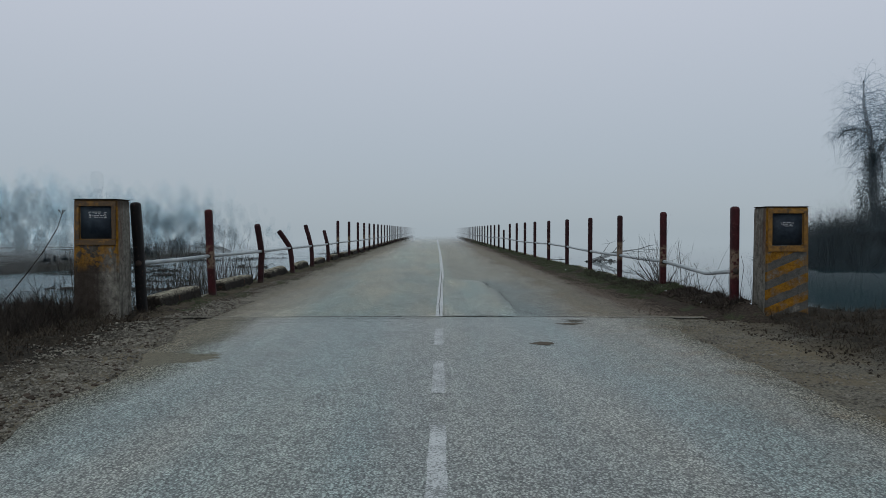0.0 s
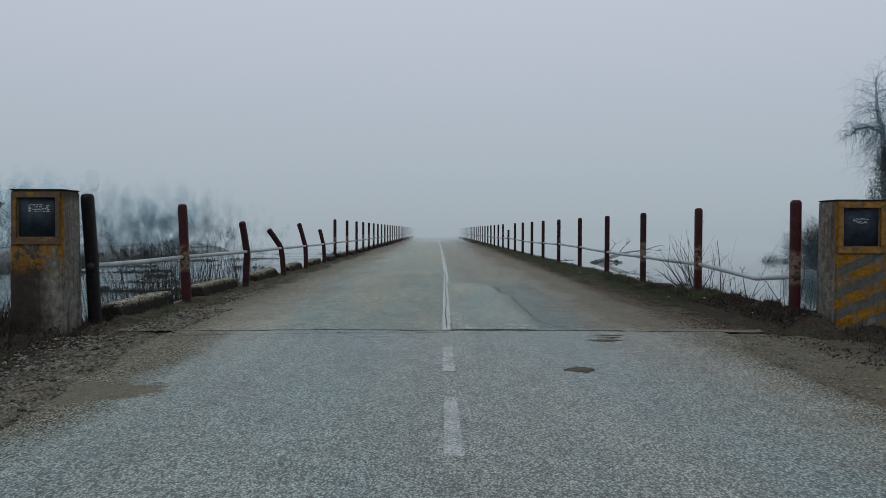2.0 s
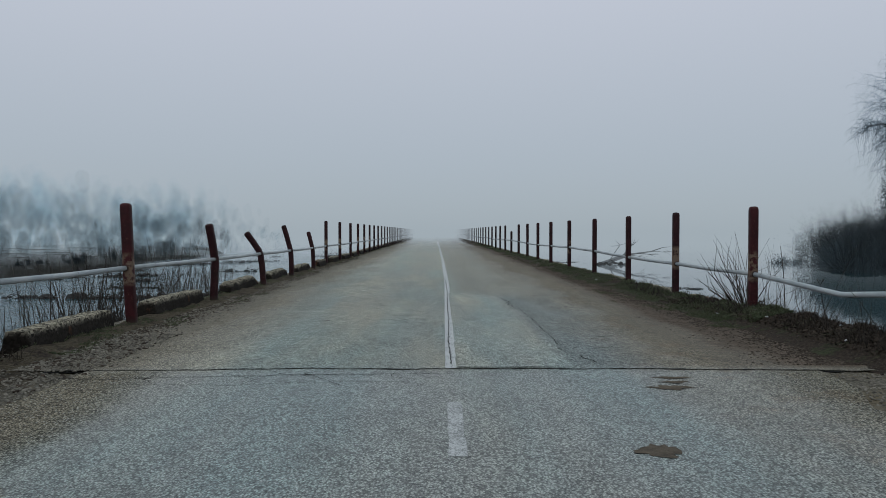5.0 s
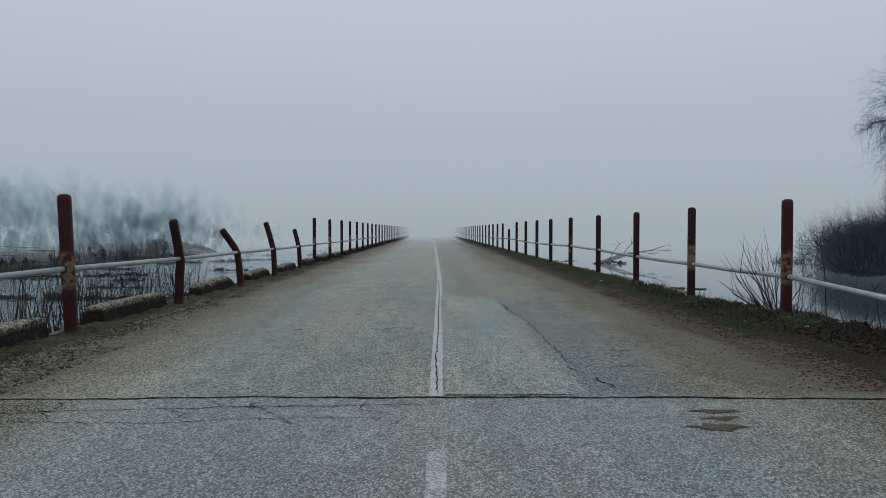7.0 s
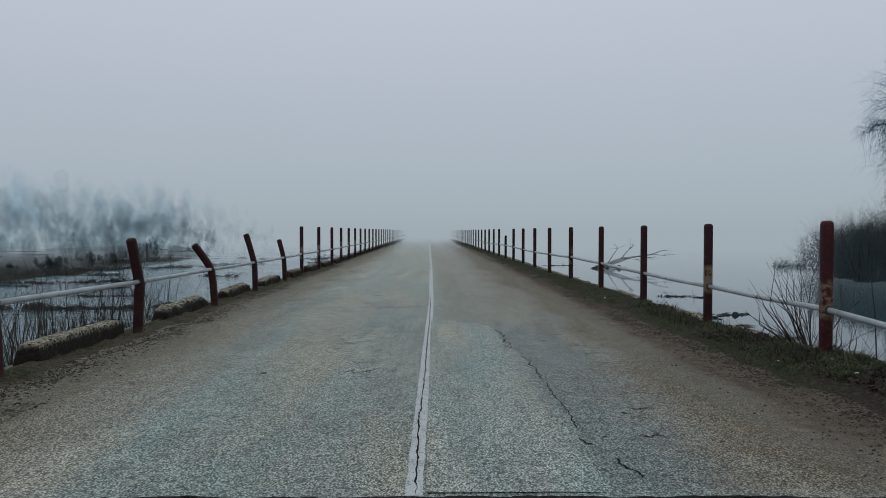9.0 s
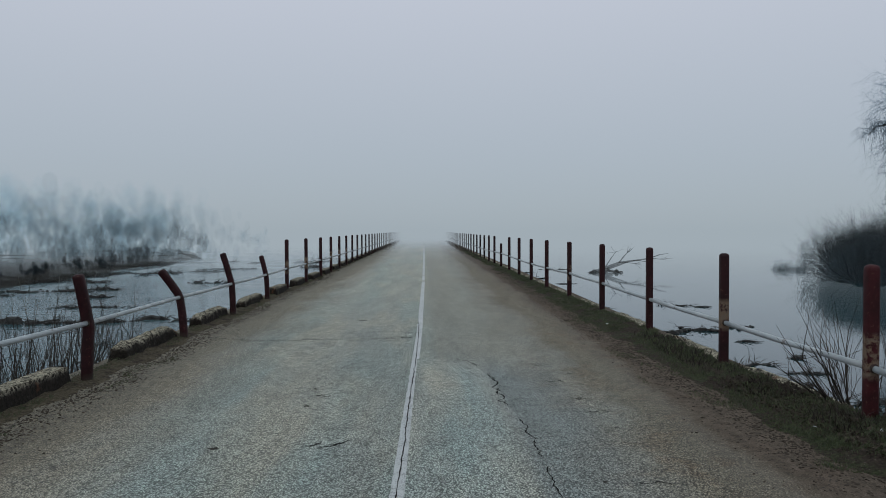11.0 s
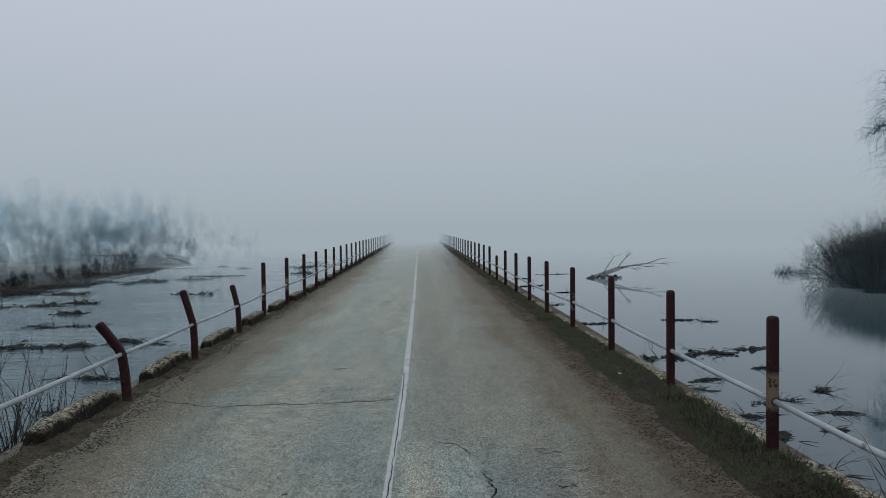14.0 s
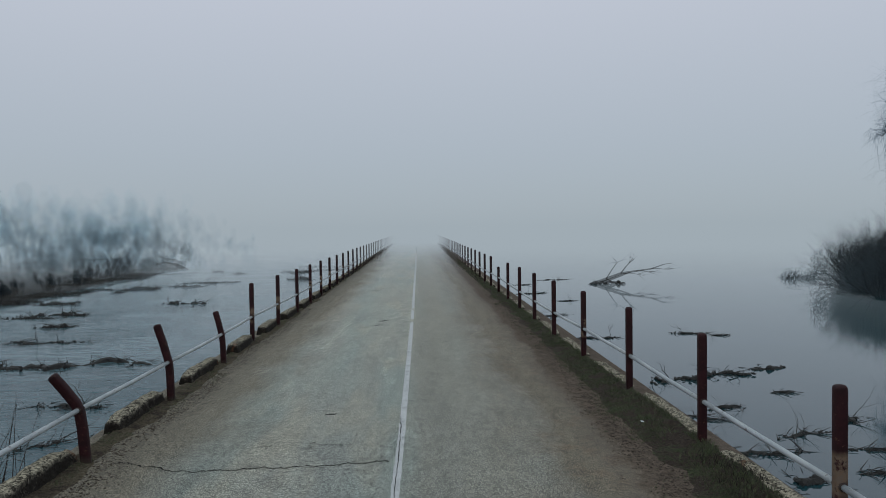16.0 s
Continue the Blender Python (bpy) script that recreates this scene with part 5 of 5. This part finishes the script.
def reed_bed():
    """Reeds that stand in the shallows beside the bridge head."""
    s = Soup()
    for _ in range(1100):
        y = rng.uniform(9.9, 18.5)
        x = -4.28 - abs(rng.gauss(0, 0.8))
        h = rng.uniform(1.2, 2.45) * (0.92 + 0.4 * fbm(x, y, 0.9, 2.0))
        b = Vector((x, y, WATER_Z - 0.1))
        a = Vector((rng.gauss(0, 0.10), rng.gauss(0, 0.10), 0))
        m, t = b + a * 0.4 * h + Vector((0, 0, h * 0.55)), b + a * 1.4 * h + Vector((0, 0, h))
        s.tube([b, m, t], [0.009, 0.007, 0.002], 3, cap=False)
        if rng.random() < 0.35:
            e = t + Vector((rng.uniform(-0.18, 0.18), rng.uniform(-0.1, 0.1), -rng.uniform(0.05, 0.3)))
            s.tube([m.lerp(t, 0.7), e], [0.004, 0.002], 3, cap=False)
    return tagged(obj("reeds", s.mesh("reeds"), TWIG), "thin dry reeds standing in the shallows", "reeds", kind="stuff")


reed_bed()


def bushy(name, seed, height, stems, depth, leaf, leaf_size, spread, material, leaf_mat, r=0.05, droop=0.0):
    """A large shrub or tree crown seen far off: stems and twigs, with clumps of small leaves."""
    rng.seed(seed)
    wood, crown, tips = Soup(), Soup(), []
    for _ in range(stems):
        d = (rng.gauss(0, spread), rng.gauss(0, spread), 1.0)
        sprout(wood, (rng.gauss(0, 0.5), rng.gauss(0, 0.4), -0.3), d, height * rng.uniform(0.36, 0.48), r * rng.uniform(0.6, 1.0), depth, droop, (3, 4), 4, 0.75, 0.5, tips)
    for k in range(leaf):
        t = rng.choice(tips)
        if k % 2:
            p = Vector((t.x, t.y, t.z * rng.random() ** 0.9)) * rng.uniform(0.35, 1.0) + Vector((rng.gauss(0, 0.12), rng.gauss(0, 0.12), rng.gauss(0, 0.1)))
        else:
            p = t * rng.uniform(0.8, 1.0) + Vector((rng.gauss(0, 0.05), rng.gauss(0, 0.05), rng.gauss(0, 0.05)))
        m = Euler((rng.uniform(0, 6.3), rng.uniform(0, 6.3), rng.uniform(0, 6.3))).to_matrix()
        c = leaf_size * rng.uniform(0.5, 1.4) * (1.0 if k % 2 else 0.42)
        crown.add([m @ Vector(q) * c + p for q in ((-1, 0, 0), (0, -0.55, 0.1), (1, 0, 0), (0, 0.55, 0.1))], [(0, 1, 2, 3)])
    top = empty(name)
    obj("wood", wood.mesh("wood"), material, top)
    if leaf:
        obj("crown", crown.mesh("crown"), leaf_mat, top)
    return top


# the thicket on the far bank, beside the tall tree
def dense_shrub(name, seed, half, height, count, size):
    """A rounded close shrub: a lumpy dome filled with small leaves, with thin shoots above it."""
    rng.seed(seed)
    wood, crown = Soup(), Soup()
    for _ in range(70):
        a, t = rng.uniform(0, math.tau), rng.random() ** 0.6
        tip = Vector((half * 0.95 * t * math.cos(a), half * 0.95 * t * math.sin(a), height * (1.10 - 0.45 * t * t) * rng.uniform(0.80, 0.98)))
        sprout(wood, (0.25 * tip.x, 0.25 * tip.y, -0.3), tip, 0.62 * tip.length, 0.026, 3, -0.1, (3, 4), 4, 0.5, 0.45)
    n = 0
    while n < count:
        x, y, z = rng.uniform(-1.1, 1.1), rng.uniform(-1.1, 1.1), rng.uniform(0, 1.12)
        lump = 1.0 + 0.34 * fbm(x * 1.6, y * 1.6 + z * 2, 1.0, seed) + 0.16 * fbm(x * 6, y * 6 + z * 8, 1.0, seed)
        r = math.sqrt(x * x + y * y + max(0.0, z - 0.25) ** 2 * 1.7) / lump
        if r > 1.0 or rng.random() < (r - 0.75) * 2.2:
            continue
        n += 1
        m = Euler((rng.uniform(0, 6.3), rng.uniform(0, 6.3), rng.uniform(0, 6.3))).to_matrix()
        c = size * rng.uniform(0.5, 1.3)
        p = Vector((x * half, y * half, z * height))
        crown.add([m @ Vector(q) * c + p for q in ((-1, 0, 0), (0, -0.5, 0.1), (1, 0, 0), (0, 0.5, 0.1))], [(0, 1, 2, 3)])
    top = empty(name)
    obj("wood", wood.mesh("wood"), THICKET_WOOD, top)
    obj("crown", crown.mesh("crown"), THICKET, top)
    return top


thicket = dense_shrub("thicket_shrub", 31, 2.55, 2.65, 19000, 0.050)
tagged(thicket, "dense dark thicket shrub standing at the waterline", "shrub", "thicket shrubs on the bank")
thicket.location = (27.9, 52.2, WATER_Z)
rng.seed(33)
for x, y, k in ((29.4, 50.8, 0.75), (29.4, 53.5, 1.15), (31.6, 53.0, 1.25), (34.4, 54.0, 1.4), (38.5, 55.0, 1.6), (29.4, 56.5, 1.2), (32.0, 57.5, 1.4), (37.0, 59.5, 1.8), (43, 58, 2.0), (42, 64, 1.9)):
    c = copy_thing(thicket, pose(x, y, WATER_Z, 0, 0, rng.uniform(0, 360)))
    c.scale = (k, k, k)


def tall_tree():
    """A leaning tree wrapped in ivy, with thin drooping twigs."""
    rng.seed(5)
    top = empty("tree", (38.0, 62.0, WATER_Z))
    top.scale = (1.1, 1.1, 1.13)
    trunk, crown, ivy = Soup(), Soup(), Soup()
    line = [Vector(p) for p in ((0, 0, -0.4), (-0.4, 0, 2.5), (-0.9, 0.2, 5.0), (-1.0, 0.1, 7.5), (-1.3, 0, 9.5), (-1.7, 0.2, 11.6), (-1.8, 0.1, 13.6))]
    trunk.tube(line, [0.42, 0.36, 0.31, 0.26, 0.19, 0.11, 0.05], 9)
    line2 = [line[3], line[3] + Vector((1.2, 0.3, 1.6)), line[3] + Vector((2.0, 0.2, 3.6)), line[3] + Vector((2.4, 0, 6.2))]
    trunk.tube(line2, [0.2, 0.16, 0.11, 0.05], 7)
    line3 = [line[4], line[4] + Vector((-1.0, 0, 0.45)), line[4] + Vector((-1.9, 0.1, 0.3)), line[4] + Vector((-2.5, 0, -0.3))]
    trunk.tube(line3, [0.12, 0.09, 0.06, 0.03], 6)
    obj("trunk", trunk.mesh("trunk", True), BARK, top)
    for base, n, l in ((line, 170, 1.5), (line2, 90, 1.8), (line3, 40, 0.9)):
        for k in range(n):
            t = rng.uniform(0.45 if base is line else 0.15, 1.0) * (len(base) - 1)
            i = min(int(t), len(base) - 2)
            p = base[i].lerp(base[i + 1], t - i)
            d = (rng.gauss(0, 1.0), rng.gauss(0, 0.8), rng.uniform(0.1, 1.2))
            sprout(crown, p, d, l * rng.uniform(0.6, 1.2), 0.036, 3, 0.75, (3, 4), 3, 0.9, 0.5)
    for base, n, lo in ((line3, 60, 0.2), (line, 70, 3.6), (line2, 60, 0.6)):
        for k in range(n):
            t = rng.uniform(lo, len(base) - 1.001)
            i = int(t)
            p = base[i].lerp(base[i + 1], t - i) + Vector((rng.gauss(0, 0.45), rng.gauss(0, 0.4), rng.uniform(0, 0.4)))
            drop = rng.uniform(0.7, 2.2)
            crown.tube([p, p + Vector((rng.gauss(0, 0.12), 0, -0.4 * drop)), p + Vector((rng.gauss(0, 0.16), 0, -drop))], [0.016, 0.012, 0.005], 3, cap=False)
    obj("crown", crown.mesh("crown"), CROWN, top)
    for k in range(20000):
        t = rng.uniform(0, 1) ** 1.2 * 3.3
        i = min(int(t), 5)
        p = line[i].lerp(line[i + 1], t - i)
        w = 3.1 - 0.72 * t
        turn, out = rng.uniform(0, math.tau), w * 0.75 * rng.random() ** 0.6 * (0.75 + 0.5 * rng.random())
        p = p + Vector((out * math.cos(turn), out * math.sin(turn), rng.gauss(0, 0.3)))
        m = Euler((rng.uniform(0, 6.3), rng.uniform(0, 6.3), rng.uniform(0, 6.3))).to_matrix()
        c = 0.085 * rng.uniform(0.5, 1.4)
        ivy.add([m @ Vector(q) * c + p for q in ((-1, 0, 0), (0, -0.55, 0.1), (1, 0, 0), (0, 0.55, 0.1))], [(0, 1, 2, 3)])
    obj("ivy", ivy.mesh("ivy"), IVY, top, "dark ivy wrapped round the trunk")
    return tagged(top, "tall bare tree wrapped in ivy, with drooping twigs", "tree")


tall_tree()

# ---- far banks ----
def left_bank(u, v):
    y = 30 + 130 * v
    edge = -24.5 - 2.0 * ease(52, 88, y) - 22 * ease(88, 160, y) - 9 * (1 - ease(30, 52, y)) + 1.6 * fbm(0, y, 0.12, 3.0)
    x = edge - 90 * u * u
    z = WATER_Z - 0.25 + 0.75 * ease(0.0, 0.16, u) + 0.25 * fbm(x, y, 0.3, 2.0) * ease(0, 0.1, u)
    return (x, y, z)


tagged(grid("far_bank", span(0, 1, 24), span(0, 1, 60), left_bank, BANK), "low dark flooded river bank", "bank", kind="structure")


def right_bank(u, v):
    y = 51.5 + 34 * v + 1.0 * fbm(u * 20, v, 0.5, 7.0) + 4 * (1 - ease(0, 0.15, u))
    x = 28.5 + 60 * u + 18.0 * v
    z = WATER_Z - 0.3 + 0.6 * ease(0, 0.10, v) * ease(0, 0.06, u) + 0.1 * fbm(x, y, 0.3, 2.0)
    return (x, y, z)


tagged(grid("far_bank", span(0, 1, 24), span(0, 1, 20), right_bank, BANK), "low dark bank under the thicket", "bank", kind="structure")

def misty_tree(seed, height, stems, spread, clumps, label):
    """A tree deep in the fog: thin stems and a ragged crown of many soft clumps of twigs, with gaps between them."""
    rng.seed(seed)
    wood, crown, tips = Soup(), Soup(), []
    for _ in range(stems):
        d = (rng.gauss(0, spread), rng.gauss(0, spread), 1.0)
        sprout(wood, (rng.gauss(0, 0.5), rng.gauss(0, 0.4), -0.3), d, height * rng.uniform(0.34, 0.48), 0.05, 3, 0.0, (2, 3), 4, 0.75, 0.5, tips)
    for k in range(clumps):
        t = rng.choice(tips)
        p = Vector((t.x, t.y, t.z * (1.0 if k % 3 else rng.uniform(0.15, 1.0)))) * rng.uniform(0.75, 1.0)
        p += Vector((rng.gauss(0, 0.25), rng.gauss(0, 0.25), rng.gauss(0, 0.25)))
        r = rng.uniform(0.28, 0.75) * height / 7.5
        vs = [p + Vector((v.x * r, v.y * r, v.z * r * 1.7)) * (1.0 + 0.5 * noise.noise(v * 1.7 + Vector((k * 3.1, seed, 0)))) for v in CLUMP_V]
        crown.add(vs, CLUMP_F)
    top = empty("bare_tree")
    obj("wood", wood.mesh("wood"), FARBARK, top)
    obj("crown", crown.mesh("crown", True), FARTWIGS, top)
    return tagged(top, label, "tree", "trees on the far bank")


shrub_a = misty_tree(61, 7.8, 9, 0.26, 34, "bare tree fading into the fog on the far bank")
shrub_a.location = (-32, 97, WATER_Z)
shrub_b = misty_tree(62, 7.4, 10, 0.34, 34, "bushy bare tree fading into the fog on the far bank")
shrub_b.location = (-37.5, 98, WATER_Z)
shrub_c = misty_tree(63, 6.4, 10, 0.42, 30, "bushy bare tree standing in mist on the flooded bank")
shrub_c.location = (-52.0, 84, WATER_Z)
rng.seed(71)
spots = [(-34.5, 101, 1.0), (-30.5, 99, 0.9), (-27, 100, 0.7), (-24.5, 104, 0.5), (-44.5, 95, 1.05), (-48, 93, 1.1), (-52, 96, 1.15), (-57, 92, 1.15), (-40.5, 98, 0.85), (-36, 103, 1.0), (-31, 94, 0.8), (-22, 108, 0.42), (-35.2, 95, 0.95), (-37.4, 94, 0.9), (-44, 82, 0.85), (-47, 84, 1.0), (-50, 80, 0.95), (-53, 86, 1.1), (-47.5, 77, 0.8), (-56, 82, 1.1), (-60, 87, 1.2), (-42.5, 86, 0.8)]
for k in range(18):
    y = rng.uniform(86, 112)
    inside = rng.uniform(2, 46)
    spots.append((-26 - inside - 0.10 * max(0.0, y - 95), y, min(1.12, 0.52 + 0.03 * inside) * rng.uniform(0.85, 1.15)))
for k in range(14):
    y = rng.uniform(86, 106)
    spots.append((-25 - 34 * rng.random(), y, rng.uniform(0.34, 0.6)))
for k in range(22):
    y = 52 + 2.8 * k
    spots.append((left_bank(0.12, (y - 30) / 130)[0] - rng.uniform(0, 3.0), y, rng.uniform(0.10, 0.22)))
for k, (x, y, h) in enumerate(spots):
    c = copy_thing(shrub_c if y < 80 else (shrub_a, shrub_b)[k % 2], pose(x, y, WATER_Z, 0, 0, rng.uniform(0, 360)))
    c.scale = (h * 1.3, h * 1.3, h * 1.45)
    if h < 0.3:
        tagged(c, "low bare scrub on the flooded far bank", "shrub", "scrub on the far bank")
        c.name = "scrub"


# ---- driftwood in the flood ----
def branch_pile(label, x, y, length, turn, n, height=0.35, thick=0.07, depth=2, kind="driftwood"):
    """A drifted tangle: a half sunk ragged trunk, broken branches and rotten scraps."""
    s = Soup()
    L = length / 2
    count = 33
    line = [Vector((-L + length * i / (count - 1), 0.16 * length * fbm(i * 0.45, x, 0.31, y), -0.25 * thick + 0.8 * thick * fbm(i * 0.45, y, 0.8, x))) for i in range(count)]
    s.tube(line, [0.75 * thick * (0.12 + abs(math.sin(math.pi * i / (count - 1))) ** 0.5) * (0.75 + 0.9 * abs(fbm(i * 0.45, x, 0.9, 2.0))) for i in range(count)], 7)
    for _ in range(n):
        p = rng.choice(line) + Vector((rng.gauss(0, 0.05), rng.gauss(0, 0.08), 0))
        d = (rng.gauss(0, 1.0), rng.gauss(0, 0.7), rng.uniform(-0.15, 0.8))
        sprout(s, p, d, height * rng.uniform(0.4, 1.5), min(0.022, thick * rng.uniform(0.08, 0.22)), depth, 0.3, (2, 3), 4, 1.0, 0.5)
    for _ in range(int(10 + 22 * length)):
        q = rng.choice(line)
        p = q + Vector((rng.gauss(0, length * 0.05), rng.gauss(0, 0.5 * thick + 0.02 * length), rng.uniform(-0.3, 0.7) * thick))
        s.pebble(p, rng.uniform(0.15, 0.75) * min(thick, 0.11), rng.uniform(0.3, 0.9))
    for _ in range(int(8 + 14 * length)):
        q = rng.choice(line) + Vector((rng.gauss(0, length * 0.06), rng.gauss(0, 0.05 * length + thick), 0.01))
        a = rng.gauss(0, 0.8)
        e = Vector((math.cos(a), math.sin(a), rng.uniform(0.0, 0.25))) * rng.uniform(0.1, 0.4)
        s.tube([q - e, q + Vector((0, 0, 0.02)), q + e], [0.005, 0.010, 0.004], 3, cap=False)
    ob = obj(kind, s.mesh(kind), DRIFT if y < 50 else HAZED_DRIFT)
    ob.location, ob.rotation_euler = (x, y, WATER_Z), (0, 0, radians(turn))
    return tagged(ob, label, "driftwood", "driftwood in the water")


rng.seed(91)


def fallen_tree():
    s = Soup()
    sprout(s, (0, 0, -0.15), (1.0, 0.1, 0.42), 3.4, 0.16, 0, 0, wild=0.4)
    main = [Vector(p) for p in ((-0.4, 0, -0.15), (1.0, 0, 0.45), (2.2, 0.1, 0.95), (3.4, 0.1, 1.15), (4.6, 0, 1.35), (5.6, 0, 1.75), (6.3, 0, 1.85))]
    s.tube(main, [0.17, 0.14, 0.11, 0.085, 0.06, 0.04, 0.015], 7)
    for a, b, c, r in ((1, (1.9, 0, 2.0), (1.75, 0, 2.15), 0.05), (2, (2.9, 0.2, 1.9), (3.3, 0.1, 2.35), 0.06), (3, (4.4, 0.3, 1.05), (5.5, 0.2, 1.0), 0.05), (4, (5.6, 0, 1.3), (6.9, 0, 1.42), 0.04),
                       (1, (1.6, -0.4, 0.1), (2.4, -0.6, -0.1), 0.07), (2, (3.4, -0.3, 0.9), (4.0, -0.4, 0.75), 0.04)):
        q = main[a]
        s.tube([q, q.lerp(Vector(b), 0.55) + Vector((0, 0, 0.05)), Vector(b), Vector(c)], [r, r * 0.8, r * 0.55, r * 0.2], 5)
        for _ in range(3):
            sprout(s, Vector(b), Vector(c) - Vector(b) + Vector((rng.gauss(0, 0.2), 0, rng.gauss(0, 0.25))), 0.6, r * 0.4, 1, 0, (1, 2), 4, 0.6)
    for _ in range(40):
        s.pebble((rng.uniform(-0.3, 2.4), rng.gauss(0, 0.2), rng.uniform(0, 0.25)), rng.uniform(0.08, 0.2), 0.7)
    ob = obj("fallen_tree", s.mesh("fallen_tree"), HAZED_DRIFT)
    ob.location, ob.rotation_euler, ob.scale = (13.3, 63.8, WATER_Z), (0, 0, radians(-4)), (0.92, 0.92, 0.8)
    return tagged(ob, "fallen bare tree lying in the water with raised branches", "fallen tree")


fallen_tree()
D = "dark wet driftwood floating in the water"
branch_pile("small broken stump on a floating tangle", 11.2, 38.9, 1.3, -5, 5, 0.4, 0.08)
branch_pile("upright broken branch of floating driftwood", 11.0, 38.9, 0.3, 60, 3, 0.7, 0.07, 1)
branch_pile(D, 12.1, 38.2, 0.7, -3, 3, 0.2, 0.04)
branch_pile("long dark log drifting beside the bridge", 8.2, 30.5, 3.4, 12, 10, 0.3, 0.13)
branch_pile(D, 10.8, 31.5, 1.2, 5, 4, 0.2, 0.13)
branch_pile(D, 9.75, 28.5, 0.65, -3, 1, 0.1, 0.018)
branch_pile("drifted root ball standing out of the water", 9.9, 25.7, 0.5, 40, 9, 0.45, 0.09)
branch_pile("tangle of thin branches in the water", 8.2, 24.7, 1.2, 20, 7, 0.4, 0.06)
branch_pile("tangle of thin branches in the water", 6.9, 23.6, 1.7, -12, 8, 0.4, 0.06)
branch_pile(D, 7.0, 22.0, 0.7, 30, 3, 0.2, 0.11)
branch_pile(D, 8.3, 22.3, 0.5, 10, 4, 0.25, 0.05)
branch_pile("tangle of branches against the bridge", 5.4, 30.5, 1.2, 60, 8, 0.5, 0.08)
branch_pile("tangle of branches against the bridge", 6.4, 45.0, 2.6, 30, 10, 0.6, 0.09)
branch_pile(D, 7.2, 38.0, 1.9, 5, 6, 0.3, 0.07)
branch_pile(D, 9.0, 52.1, 1.0, 0, 4, 0.25, 0.06)
branch_pile(D, 11.2, 68.5, 2.6, 5, 6, 0.4, 0.08)
branch_pile(D, 8.0, 64.0, 1.2, 5, 4, 0.4, 0.07)
branch_pile(D, 7.6, 57.0, 2.0, 10, 6, 0.4, 0.08)
for x, y, l, turn, h in ((5.6, 24.6, 1.3, 25, 0.35), (6.6, 26.3, 1.5, -20, 0.3), (7.6, 27.0, 0.9, 10, 0.35), (5.9, 21.2, 1.4, 35, 0.4), (9.0, 23.6, 0.8, -10, 0.3), (6.6, 20.2, 1.2, -35, 0.45), (8.8, 20.6, 1.0, 15, 0.35), (7.2, 18.6, 1.3, 5, 0.35)):
    branch_pile("thin drifted branches and scraps beside the bridge", x, y, l, turn, 7, h, 0.045)
snag = bushy("snag", 44, 1.15, 22, 3, 2200, 0.05, 1.9, CROWN, CROWN, 0.02)
snag.location, snag.scale = (29.9, 66.4, WATER_Z), (1.2, 0.9, 1.5)
tagged(snag, "small shrubby snag standing far out in the water", "shrub")
branch_pile("tangle of thin branches in the water", 6.0, 19.0, 1.6, 10, 6, 0.4, 0.04)
branch_pile("tangle of thin branches in the water", 7.6, 17.5, 1.6, -30, 6, 0.5, 0.04)
branch_pile("long dark log drifting on the water", -11.4, 34.5, 6.0, 6, 40, 0.36, 0.20)
branch_pile("long dark log drifting on the water", -15.8, 34.0, 4.6, -3, 26, 0.36, 0.30)
branch_pile("mat of branches drifting on the water", -14.6, 39.5, 3.2, -8, 16, 0.5, 0.07)
branch_pile("mat of branches drifting on the water", -16.4, 44.3, 1.6, 5, 8, 0.6, 0.16)
branch_pile("tangle of branches caught by the bent posts", -8.6, 28.6, 2.2, -10, 20, 0.6, 0.08)
branch_pile("tangle of branches below the kerb", -7.4, 25.3, 1.6, 30, 12, 0.6, 0.06)
branch_pile("tangle of branches below the kerb", -5.6, 22.0, 1.4, 50, 12, 0.7, 0.05)
branch_pile("tangle of branches below the kerb", -5.2, 28.0, 1.3, 40, 10, 0.7, 0.07)
branch_pile("tangle of branches below the kerb", -6.0, 16.5, 2.0, 20, 14, 0.6, 0.07)
branch_pile("tangle of branches below the kerb", -7.5, 14.5, 2.2, -10, 14, 0.6, 0.07)
for k in range(26):
    y = 45 + 50 * rng.random()
    x = -9 - rng.random() * (12 + 0.05 * y) + (4 if y > 70 else 0)
    branch_pile("dark mat of drifted branches on the shallows", x, y, rng.uniform(1.0, 3.6), rng.uniform(-14, 14), rng.randint(12, 22), 0.5, rng.uniform(0.10, 0.22), 2)
for k in range(22):
    y = 52 + 42 * rng.random() ** 1.3
    x = left_bank(0.06, (y - 30) / 130)[0] - 5.0 * rng.random() + 1.0
    ob = branch_pile("tangle of dead wood along the flooded bank", x, y, rng.uniform(2.0, 4.5), rng.uniform(-30, 40), rng.randint(10, 18), 0.7, rng.uniform(0.10, 0.22), 2)
    ob.location.z = WATER_Z + 0.1
branch_pile("long bare trunk lying up the far bank", -27.0, 84.0, 9.0, 20, 8, 0.7, 0.14)
